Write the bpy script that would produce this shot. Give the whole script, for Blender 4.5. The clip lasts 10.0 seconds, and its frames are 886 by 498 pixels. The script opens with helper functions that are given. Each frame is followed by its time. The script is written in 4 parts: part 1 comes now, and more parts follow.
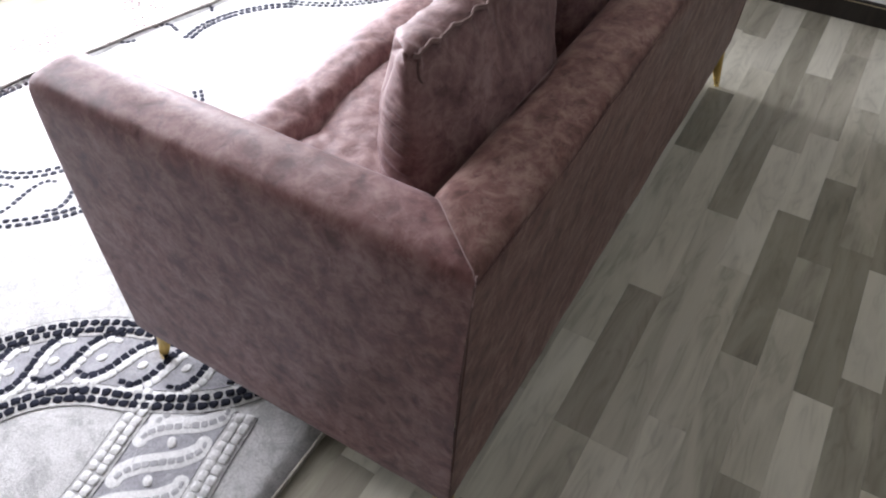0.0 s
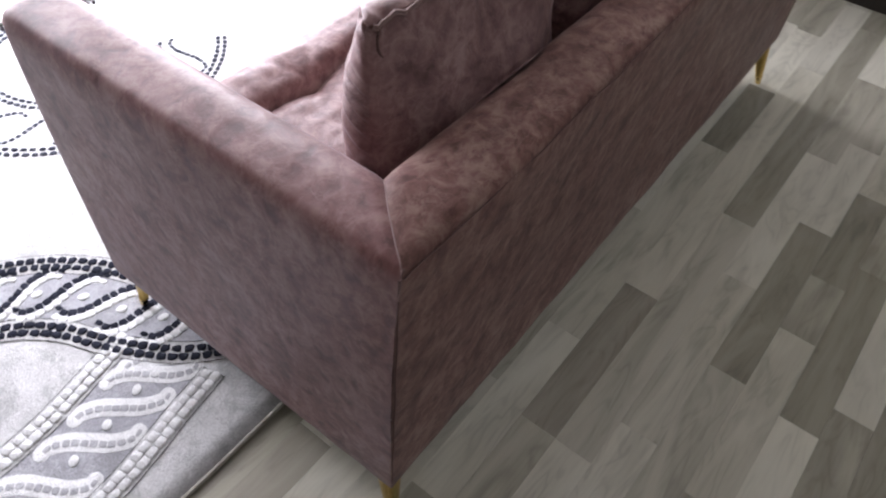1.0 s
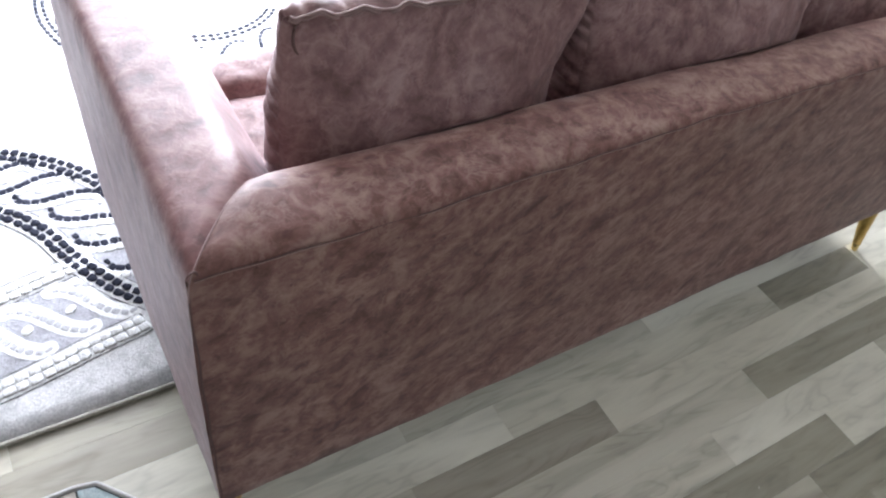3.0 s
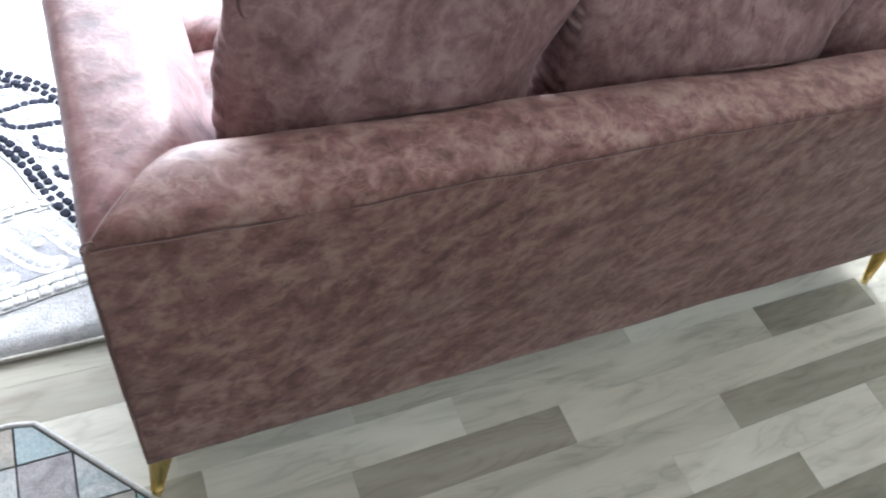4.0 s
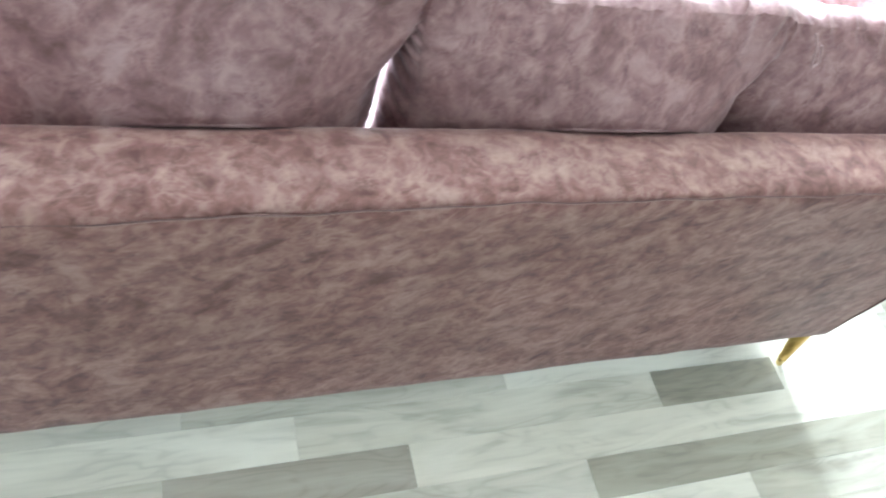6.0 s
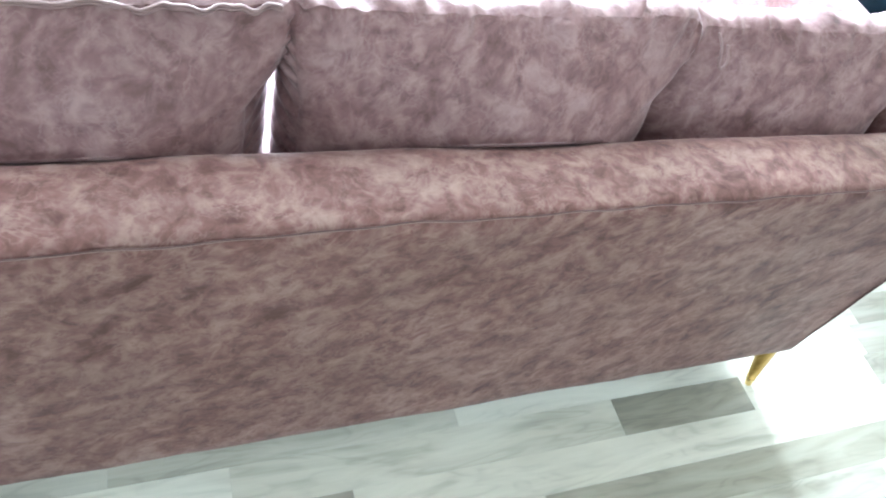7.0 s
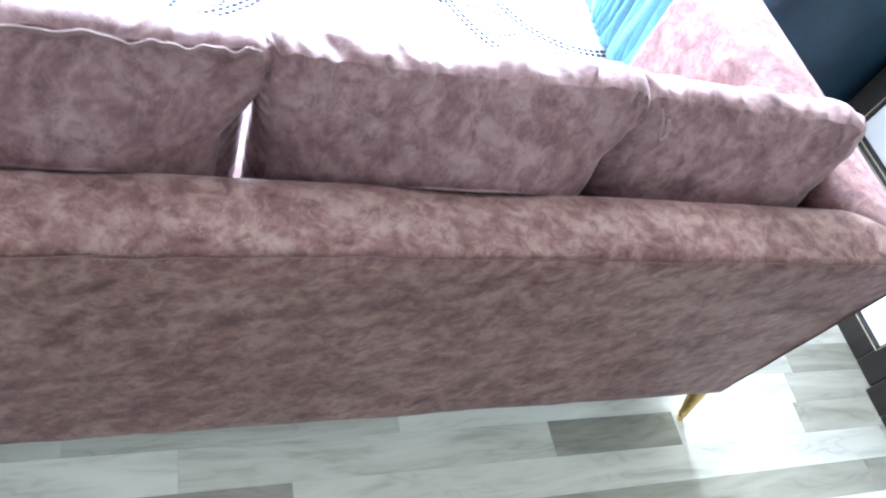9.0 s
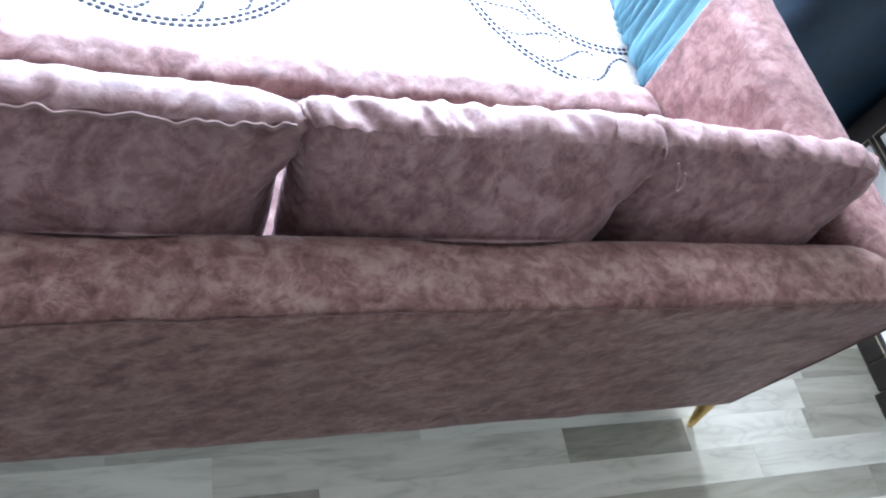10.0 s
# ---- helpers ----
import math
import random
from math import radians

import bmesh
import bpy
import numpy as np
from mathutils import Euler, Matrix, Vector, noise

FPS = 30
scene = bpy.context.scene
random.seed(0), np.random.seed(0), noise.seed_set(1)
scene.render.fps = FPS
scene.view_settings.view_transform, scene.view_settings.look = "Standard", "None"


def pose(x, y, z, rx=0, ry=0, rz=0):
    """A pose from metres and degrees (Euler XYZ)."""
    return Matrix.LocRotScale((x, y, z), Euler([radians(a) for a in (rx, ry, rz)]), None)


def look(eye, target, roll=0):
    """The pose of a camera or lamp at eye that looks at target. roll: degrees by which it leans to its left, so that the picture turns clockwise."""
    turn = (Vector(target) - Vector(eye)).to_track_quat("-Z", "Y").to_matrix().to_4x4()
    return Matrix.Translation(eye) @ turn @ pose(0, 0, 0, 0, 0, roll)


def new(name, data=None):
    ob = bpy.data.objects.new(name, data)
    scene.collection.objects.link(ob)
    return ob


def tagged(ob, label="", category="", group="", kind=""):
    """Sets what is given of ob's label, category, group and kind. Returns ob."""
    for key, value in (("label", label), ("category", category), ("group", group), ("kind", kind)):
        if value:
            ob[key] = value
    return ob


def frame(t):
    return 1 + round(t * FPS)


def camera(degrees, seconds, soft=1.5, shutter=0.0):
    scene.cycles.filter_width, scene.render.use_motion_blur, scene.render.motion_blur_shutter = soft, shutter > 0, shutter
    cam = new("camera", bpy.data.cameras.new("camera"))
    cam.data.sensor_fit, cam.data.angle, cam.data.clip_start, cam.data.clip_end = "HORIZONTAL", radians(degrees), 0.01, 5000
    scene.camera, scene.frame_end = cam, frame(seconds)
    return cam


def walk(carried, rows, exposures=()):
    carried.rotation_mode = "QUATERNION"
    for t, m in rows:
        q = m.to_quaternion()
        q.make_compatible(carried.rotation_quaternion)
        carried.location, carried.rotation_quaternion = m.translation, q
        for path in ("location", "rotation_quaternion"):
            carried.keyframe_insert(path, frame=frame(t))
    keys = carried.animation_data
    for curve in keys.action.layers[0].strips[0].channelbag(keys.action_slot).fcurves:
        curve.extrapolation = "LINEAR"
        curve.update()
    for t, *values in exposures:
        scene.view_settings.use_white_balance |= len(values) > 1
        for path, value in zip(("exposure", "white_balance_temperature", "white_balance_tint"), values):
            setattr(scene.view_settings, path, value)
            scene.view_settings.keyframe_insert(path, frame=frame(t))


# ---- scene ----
cam = camera(61.6, 10.0, soft=2.0, shutter=0.5)
PATH = [
    (0, (-0.583, -0.32, 1.599), (0.609, 0.376, 0.152), 0.6),
    (0.5, (-0.53, -0.366, 1.591), (0.604, 0.352, 0.108), 1.1),
    (1, (-0.44, -0.412, 1.584), (0.62, 0.351, 0.069), 2.9),
    (1.5, (-0.336, -0.478, 1.572), (0.629, 0.397, 0.054), 4.2),
    (2, (-0.213, -0.535, 1.54), (0.686, 0.386, 0.01), 5.5),
    (2.5, (-0.143, -0.583, 1.538), (0.738, 0.423, 0.051), 8.1),
    (2.7, (-0.124, -0.596, 1.535), (0.758, 0.44, 0.069), 10.2),
    (3.8, (0.023, -0.596, 1.542), (0.782, 0.422, -0.003), 16.7),
    (4, (0.06, -0.575, 1.538), (0.805, 0.437, -0.018), 17.8),
    (4.5, (0.158, -0.57, 1.538), (0.844, 0.431, -0.052), 18.8),
    (5, (0.242, -0.547, 1.543), (0.897, 0.394, -0.095), 23.0),
    (5.5, (0.308, -0.537, 1.545), (0.989, 0.417, -0.075), 25.6),
    (6, (0.398, -0.537, 1.573), (1.107, 0.443, -0.02), 27.1),
    (6.2, (0.443, -0.541, 1.581), (1.163, 0.435, -0.01), 26.8),
    (7.3, (0.584, -0.589, 1.547), (1.283, 0.504, 0.025), 19.9),
    (7.5, (0.596, -0.61, 1.55), (1.296, 0.476, 0.023), 19.2),
    (8, (0.595, -0.623, 1.556), (1.318, 0.443, 0.026), 20.6),
    (8.5, (0.586, -0.613, 1.61), (1.33, 0.45, 0.087), 25.6),
    (9, (0.579, -0.583, 1.683), (1.32, 0.468, 0.15), 29.5),
    (9.5, (0.567, -0.535, 1.76), (1.223, 0.497, 0.177), 27.0),
    (10, (0.544, -0.493, 1.807), (1.243, 0.476, 0.203), 30.7),
]
EXPOSURES = [(0.0, -1.22, 7150, 23), (1.5, -0.92, 7050, 26), (2.5, -0.42, 6850, 22), (4.0, 0.10, 6600, 16), (4.5, 0.34, 6550, 15), (6.0, 1.10, 6250, 9), (7.5, 1.16, 5950, 7), (8.5, 0.95, 5850, 11), (9.5, 0.34, 5850, 14), (10.0, -0.12, 6000, 17)]
walk(cam, [(t, look(eye, target, roll)) for t, eye, target, roll in PATH], EXPOSURES)

# ---- world and light ----
world = bpy.data.worlds.new("world")
scene.world = world
world.use_nodes = True
wn = world.node_tree
sky = wn.nodes.new("ShaderNodeTexSky")
sky.sky_type = "NISHITA"
sky.sun_disc = False
sky.sun_elevation = radians(38)
sky.sun_rotation = radians(20)
wn.links.new(sky.outputs[0], wn.nodes["Background"].inputs[0])
wn.nodes["Background"].inputs[1].default_value = 0.12

# window openings: x0, x1, z0, z1, and the wall's inner face at y
WIN_Y = 2.95
WINDOWS = [(-0.45, 1.15, 0.22, 2.50), (1.65, 2.80, 0.22, 2.50)]


def area(name, m, sx, sy, power, color):
    d = bpy.data.lights.new(name, "AREA")
    d.shape, d.size, d.size_y, d.energy, d.color = "RECTANGLE", sx, sy, power, color
    ob = new(name, d)
    ob.matrix_world = m
    return ob


for (wx0, wx1, wz0, wz1), power in zip(WINDOWS, (420, 470)):
    mid = (wx0 + wx1) / 2
    area("window_daylight", look((mid, WIN_Y - 0.03, (wz0 + wz1) / 2), (mid, 0.4, 0.55)), wx1 - wx0, wz1 - wz0, power, (0.76, 0.88, 1.0))


# ---- materials ----
def material(name, rough=0.6, metal=0.0, color=(0.5, 0.5, 0.5)):
    m = bpy.data.materials.new(name)
    m.use_nodes = True
    b = m.node_tree.nodes["Principled BSDF"]
    b.inputs["Base Color"].default_value = (*color, 1)
    b.inputs["Roughness"].default_value = rough
    b.inputs["Metallic"].default_value = metal
    return m, m.node_tree, b


def coords(nt, scale=(1, 1, 1), turn=(0, 0, 0), shift=False, stretched=False):
    """Object coordinates in metres, scaled and turned; shift: another place of the pattern for each object."""
    tc = nt.nodes.new("ShaderNodeTexCoord")
    mp = nt.nodes.new("ShaderNodeMapping")
    mp.vector_type = "TEXTURE" if stretched else "POINT"
    mp.inputs["Scale"].default_value = scale
    mp.inputs["Rotation"].default_value = [radians(a) for a in turn]
    if shift:
        oi = nt.nodes.new("ShaderNodeObjectInfo")
        mul = nt.nodes.new("ShaderNodeVectorMath")
        mul.operation = "MULTIPLY_ADD"
        comb = nt.nodes.new("ShaderNodeCombineXYZ")
        for k in range(3):
            nt.links.new(oi.outputs["Random"], comb.inputs[k])
        nt.links.new(comb.outputs[0], mul.inputs[0])
        mul.inputs[1].default_value = (37, 53, 19)
        nt.links.new(tc.outputs["Object"], mul.inputs[2])
        nt.links.new(mul.outputs[0], mp.inputs["Vector"])
    else:
        nt.links.new(tc.outputs["Object"], mp.inputs["Vector"])
    return mp.outputs[0]


def noise_tex(nt, vec, scale, detail=5, rough=0.55, distort=0.0):
    n = nt.nodes.new("ShaderNodeTexNoise")
    n.inputs["Scale"].default_value = scale
    n.inputs["Detail"].default_value = detail
    n.inputs["Roughness"].default_value = rough
    n.inputs["Distortion"].default_value = distort
    nt.links.new(vec, n.inputs["Vector"])
    return n.outputs["Fac"]


def ramp(nt, fac, stops):
    r = nt.nodes.new("ShaderNodeValToRGB")
    e = r.color_ramp.elements
    while len(e) < len(stops):
        e.new(0.5)
    for el, (p, c) in zip(e, stops):
        el.position, el.color = p, (*c, 1)
    nt.links.new(fac, r.inputs[0])
    return r.outputs[0]


def mixed(nt, fac, a, b, mode="MIX"):
    m = nt.nodes.new("ShaderNodeMix")
    m.data_type, m.blend_type = "RGBA", mode
    for sock, v in ((m.inputs[0], fac), (m.inputs[6], a), (m.inputs[7], b)):
        if hasattr(v, "is_linked"):
            nt.links.new(v, sock)
        elif isinstance(v, tuple):
            sock.default_value = (*v, 1)
        else:
            sock.default_value = v
    return m.outputs[2]


def bumped(nt, b, height, strength, distance):
    n = nt.nodes.new("ShaderNodeBump")
    n.inputs["Strength"].default_value = strength
    n.inputs["Distance"].default_value = distance
    nt.links.new(height, n.inputs["Height"])
    nt.links.new(n.outputs[0], b.inputs["Normal"])


def math_node(nt, op, a, b_=0.0, c=0.0, clamp=False):
    n = nt.nodes.new("ShaderNodeMath")
    n.operation, n.use_clamp = op, clamp
    for sock, v in zip(n.inputs, (a, b_, c)):
        if hasattr(v, "is_linked"):
            nt.links.new(v, sock)
        else:
            sock.default_value = v
    return n.outputs[0]


def ridge(nt, fac, width):
    """1 on the noise's middle contour, falling to 0 at width from it: thin wandering lines."""
    d = math_node(nt, "ABSOLUTE", math_node(nt, "SUBTRACT", fac, 0.5))
    return math_node(nt, "MULTIPLY_ADD", d, -1.0 / width, 1.0, True)


def suede(name, dark, mid, light, gloss, sheen):
    """Brushed microfibre: swirling ground, long flecks that rise along the back, thin pale scuffs and soft creases."""
    m, nt, b = material(name, 0.50)
    base = coords(nt)
    # the flecks wander: the lay of the nap turns from place to place
    lay = nt.nodes.new("ShaderNodeTexNoise")
    lay.inputs["Scale"].default_value = 7.0
    lay.inputs["Detail"].default_value = 3
    nt.links.new(base, lay.inputs["Vector"])
    drift = nt.nodes.new("ShaderNodeVectorMath")
    drift.operation = "MULTIPLY_ADD"
    nt.links.new(lay.outputs["Color"], drift.inputs[0])
    drift.inputs[1].default_value = (0.05, 0.05, 0.05)
    nt.links.new(base, drift.inputs[2])
    mp = nt.nodes.new("ShaderNodeMapping")
    mp.vector_type = "TEXTURE"
    mp.inputs["Scale"].default_value = (1.18, 1.05, 1.0)
    mp.inputs["Rotation"].default_value = (0, radians(-48), 0)
    nt.links.new(drift.outputs[0], mp.inputs["Vector"])
    v = mp.outputs[0]
    cloud = noise_tex(nt, v, 19, 4, 0.60, 0.3)
    fleck = noise_tex(nt, v, 37, 4, 0.56, 0.6)
    fine = noise_tex(nt, v, 150, 3, 0.6)
    scuff = ridge(nt, noise_tex(nt, v, 22, 4, 0.60, 0.5), 0.034)
    hair = ridge(nt, noise_tex(nt, v, 46, 3, 0.55, 0.5), 0.040)
    broad = noise_tex(nt, base, 3.2, 3)
    nap = math_node(nt, "MULTIPLY_ADD", fleck, 0.58, math_node(nt, "MULTIPLY", cloud, 0.42))
    c = ramp(nt, nap, [(0.35, dark), (0.49, mid), (0.66, light)])
    open_nap = math_node(nt, "MULTIPLY_ADD", cloud, 4.0, -1.45, True)
    c = mixed(nt, math_node(nt, "MULTIPLY", math_node(nt, "MULTIPLY", scuff, open_nap), 0.58), c, light)
    c = mixed(nt, math_node(nt, "MULTIPLY", math_node(nt, "MULTIPLY", hair, open_nap), 0.52), c, light)
    c = mixed(nt, 0.24, c, ramp(nt, fine, [(0.35, (0.82, 0.82, 0.82)), (0.65, (1.14, 1.14, 1.14))]), "MULTIPLY")
    c = mixed(nt, 0.40, c, ramp(nt, broad, [(0.35, (0.66, 0.60, 0.58)), (0.65, (1.26, 1.26, 1.25))]), "MULTIPLY")
    nt.links.new(c, b.inputs["Base Color"])
    b.inputs["Sheen Weight"].default_value = sheen
    b.inputs["Sheen Roughness"].default_value = 0.50
    b.inputs["Sheen Tint"].default_value = (0.96, 0.90, 1.0, 1)
    b.inputs["Specular IOR Level"].default_value = gloss
    relief = math_node(nt, "MULTIPLY_ADD", fleck, 0.32, math_node(nt, "MULTIPLY", cloud, 0.68))
    bumped(nt, b, relief, 0.24, 0.012)
    return m


SUEDE = suede("mauve_brown_suede", (0.080, 0.036, 0.031), (0.161, 0.079, 0.068), (0.268, 0.176, 0.149), 0.14, 0.07)
# arm copy of the same cloth, toned for how light falls on the arms
SUEDE_ARM = suede("rosy_brown_suede", (0.080, 0.027, 0.025), (0.168, 0.069, 0.064), (0.272, 0.160, 0.148), 0.34, 0.13)
# same upholstery, greyer and lighter: daylight on cushions and seat put into colour
SUEDE_LIT = suede("mauve_suede_lit", (0.102, 0.050, 0.048), (0.184, 0.099, 0.096), (0.288, 0.189, 0.180), 0.24, 0.11)
# thread colour, used too for the painted shade above the back seam
m, nt, b = material("thread_and_crease_shade", 0.8, color=(0.105, 0.056, 0.050))
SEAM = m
m, nt, b = material("pale_piping", 0.7, color=(0.25, 0.160, 0.150))
PIPING = m
m, nt, b = material("dark_lining", 0.9, color=(0.03, 0.025, 0.025))
LINING = m


def brushed_gold():
    m, nt, b = material("brushed_gold", 0.32, 1.0)
    n = noise_tex(nt, coords(nt, (1, 1, 0.15)), 160, 3)
    nt.links.new(ramp(nt, n, [(0.3, (0.42, 0.27, 0.08)), (0.7, (0.60, 0.42, 0.15))]), b.inputs["Base Color"])
    return m


GOLD = brushed_gold()
CORD = material("pale_gilt", 0.5, 0.6, (0.42, 0.35, 0.24))[0]
BRASS = material("polished_brass", 0.15, 1.0, (0.80, 0.60, 0.26))[0]


def laminate(name, low, mid, high):
    """Limed oak laminate: long grain, cathedral figure and knots, another cut for each plank."""
    m, nt, b = material(name, 0.33)
    figure = noise_tex(nt, coords(nt, (1, 4.2, 1), shift=True), 3.6, 2, 0.45, 0.7)
    arch = nt.nodes.new("ShaderNodeTexWave")
    arch.wave_type, arch.rings_direction, arch.wave_profile = "RINGS", "Z", "SIN"
    arch.inputs["Scale"].default_value = 2.6
    arch.inputs["Distortion"].default_value = 5.5
    arch.inputs["Detail"].default_value = 2.5
    arch.inputs["Detail Scale"].default_value = 0.9
    nt.links.new(coords(nt, (0.9, 9, 1), shift=True), arch.inputs["Vector"])
    zone = noise_tex(nt, coords(nt, (1, 5.5, 1), shift=True), 2.2, 3, 0.5, 1.1)
    grain = noise_tex(nt, coords(nt, (1.5, 40, 1), shift=True), 4.5, 6, 0.65, 0.3)
    pores = noise_tex(nt, coords(nt, (2.2, 70, 1), shift=True), 9, 4, 0.7, 0.6)
    rings = math_node(nt, "MULTIPLY_ADD", math_node(nt, "SINE", math_node(nt, "MULTIPLY", figure, 40)), 0.5, 0.5)
    c = ramp(nt, zone, [(0.30, low), (0.48, mid), (0.66, high)])
    streak = math_node(nt, "MULTIPLY", math_node(nt, "POWER", rings, 3.5), math_node(nt, "MULTIPLY_ADD", zone, -4.5, 2.75, True))
    c = mixed(nt, math_node(nt, "MULTIPLY", streak, 0.42), c, tuple(0.66 * q for q in low))
    lines = math_node(nt, "MULTIPLY", math_node(nt, "POWER", arch.outputs["Fac"], 4.0), math_node(nt, "MULTIPLY_ADD", zone, -4.0, 2.5, True))
    c = mixed(nt, math_node(nt, "MULTIPLY", lines, 0.12), c, tuple(0.70 * q for q in low))
    c = mixed(nt, 0.09, c, ramp(nt, grain, [(0.34, low), (0.6, high)]))
    c = mixed(nt, 0.08, c, ramp(nt, pores, [(0.36, (0.62, 0.61, 0.58)), (0.50, (1.05, 1.05, 1.05))]), "MULTIPLY")
    oi = nt.nodes.new("ShaderNodeObjectInfo")
    tone = ramp(nt, oi.outputs["Random"], [(0.0, (0.90, 0.90, 0.90)), (1.0, (1.08, 1.08, 1.08))])
    c = mixed(nt, 1.0, c, tone, "MULTIPLY")
    nt.links.new(c, b.inputs["Base Color"])
    r = nt.nodes.new("ShaderNodeMapRange")
    r.inputs[3].default_value, r.inputs[4].default_value = 0.28, 0.42
    nt.links.new(grain, r.inputs[0])
    nt.links.new(r.outputs[0], b.inputs["Roughness"])
    bumped(nt, b, grain, 0.06, 0.001)
    return m


OAK = {
    "pale": laminate("limed_oak_pale", (0.470, 0.452, 0.373), (0.569, 0.549, 0.459), (0.625, 0.604, 0.509)),
    "light": laminate("limed_oak_light", (0.362, 0.342, 0.272), (0.469, 0.448, 0.363), (0.542, 0.519, 0.427)),
    "mid": laminate("limed_oak_mid", (0.263, 0.245, 0.191), (0.354, 0.332, 0.263), (0.436, 0.412, 0.333)),
    "taupe": laminate("limed_oak_taupe", (0.245, 0.223, 0.177), (0.301, 0.277, 0.223), (0.361, 0.336, 0.271)),
    "dark": laminate("limed_oak_dark", (0.197, 0.182, 0.138), (0.260, 0.242, 0.185), (0.316, 0.296, 0.230)),
}
m, nt, b = material("dark_joint", 0.9, color=(0.24, 0.23, 0.20))
JOINT = m


def pile(name, low, high, scale=55.0, blotch=None):
    """Cut carpet pile: fine tufts with soft worn patches."""
    m, nt, b = material(name, 0.95)
    b.inputs["Specular IOR Level"].default_value = 0.08
    v = coords(nt)
    fine = noise_tex(nt, v, scale * 3.2, 4, 0.7)
    soft = noise_tex(nt, v, scale * 0.25, 5, 0.6, 0.5)
    c = ramp(nt, soft, [(0.35, low), (0.65, high)])
    if blotch:
        worn = noise_tex(nt, v, 15, 6, 0.72, 0.6)
        c = mixed(nt, ramp(nt, worn, [(0.50, (0, 0, 0)), (0.66, (1, 1, 1))]), c, blotch)
        c = mixed(nt, math_node(nt, "MULTIPLY", ridge(nt, noise_tex(nt, v, 7, 5, 0.6, 0.5), 0.02), 0.6), c, blotch)
    c = mixed(nt, 0.55, c, ramp(nt, fine, [(0.36, (0.70, 0.70, 0.70)), (0.64, (1.16, 1.16, 1.16))]), "MULTIPLY")
    nt.links.new(c, b.inputs["Base Color"])
    tuft = mixed(nt, 0.4, fine, noise_tex(nt, v, scale * 1.2, 4, 0.6))
    bumped(nt, b, tuft, 0.8, 0.006)
    return m


PILE_WHITE = pile("ivory_pile", (0.47, 0.468, 0.462), (0.58, 0.578, 0.572), blotch=(0.37, 0.37, 0.362))
PILE_GREY = pile("grey_pile", (0.32, 0.32, 0.34), (0.40, 0.40, 0.42), blotch=(0.28, 0.28, 0.29))
PILE_RAISED = pile("raised_white_pile", (0.64, 0.64, 0.633), (0.74, 0.74, 0.733))
PILE_DARK = pile("navy_black_pile", (0.012, 0.014, 0.022), (0.026, 0.028, 0.042))
PILE_GROOVE_SHADE = pile("shaded_groove_pile", (0.10, 0.10, 0.10), (0.17, 0.17, 0.17))
# dark pile of the far bands, greyed in colour for the window's glare
PILE_DARK_GLARE = pile("dark_pile_in_glare", (0.030, 0.033, 0.045), (0.06, 0.064, 0.08))
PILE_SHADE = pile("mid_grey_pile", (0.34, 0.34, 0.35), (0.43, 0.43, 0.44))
PILE_EDGE = pile("taupe_binding", (0.30, 0.28, 0.24), (0.44, 0.42, 0.37))
PILE_CREAM = pile("cream_pile", (0.62, 0.58, 0.54), (0.74, 0.71, 0.68), blotch=(0.48, 0.36, 0.34))
PILE_FRINGE = pile("charcoal_fringe", (0.035, 0.03, 0.034), (0.13, 0.115, 0.12))
PILE_CORD = pile("ash_cord", (0.10, 0.095, 0.09), (0.26, 0.24, 0.22))
MAT_TEAL = pile("aqua_pile", (0.28, 0.355, 0.36), (0.35, 0.42, 0.425), blotch=(0.38, 0.42, 0.415))
MAT_GREEN = pile("sea_green_pile", (0.15, 0.26, 0.235), (0.22, 0.34, 0.31), blotch=(0.33, 0.40, 0.38))
MAT_GREY = pile("dove_grey_pile", (0.290, 0.271, 0.271), (0.383, 0.363, 0.363), blotch=(0.238, 0.224, 0.224))
MAT_BEIGE = pile("beige_pile", (0.330, 0.297, 0.251), (0.409, 0.376, 0.330), blotch=(0.290, 0.304, 0.277))
MAT_WHITE = pile("chalk_pile", (0.409, 0.409, 0.396), (0.488, 0.488, 0.475), blotch=(0.277, 0.330, 0.330))
MAT_LINE = pile("black_line_pile", (0.035, 0.037, 0.038), (0.085, 0.086, 0.085))
MAT_BIND = pile("white_binding", (0.413, 0.405, 0.390), (0.525, 0.517, 0.503))


def velvet(name, low, high, sheen):
    m, nt, b = material(name, 0.6)
    n = noise_tex(nt, coords(nt), 9, 5, 0.6, 0.5)
    nt.links.new(ramp(nt, n, [(0.3, low), (0.7, high)]), b.inputs["Base Color"])
    b.inputs["Sheen Weight"].default_value = sheen
    b.inputs["Sheen Tint"].default_value = (0.4, 0.75, 1.0, 1)
    bumped(nt, b, noise_tex(nt, coords(nt), 40, 4), 0.2, 0.004)
    return m


TEAL = velvet("teal_velvet", (0.0015, 0.012, 0.026), (0.004, 0.028, 0.054), 0.02)
# the same velvet in lighter colours, standing in for window light on the arm
TEAL_LIT = velvet("teal_velvet_lit", (0.016, 0.075, 0.105), (0.034, 0.125, 0.165), 0.12)


def walnut():
    m, nt, b = material("dark_walnut", 0.35)
    g = noise_tex(nt, coords(nt, (1, 1, 0.12)), 40, 6, 0.6, 0.6)
    nt.links.new(ramp(nt, g, [(0.3, (0.006, 0.0045, 0.004)), (0.7, (0.022, 0.016, 0.013))]), b.inputs["Base Color"])
    bumped(nt, b, g, 0.15, 0.002)
    return m


WALNUT = walnut()
m, nt, b = material("white_lacquer", 0.18, color=(0.80, 0.80, 0.80))
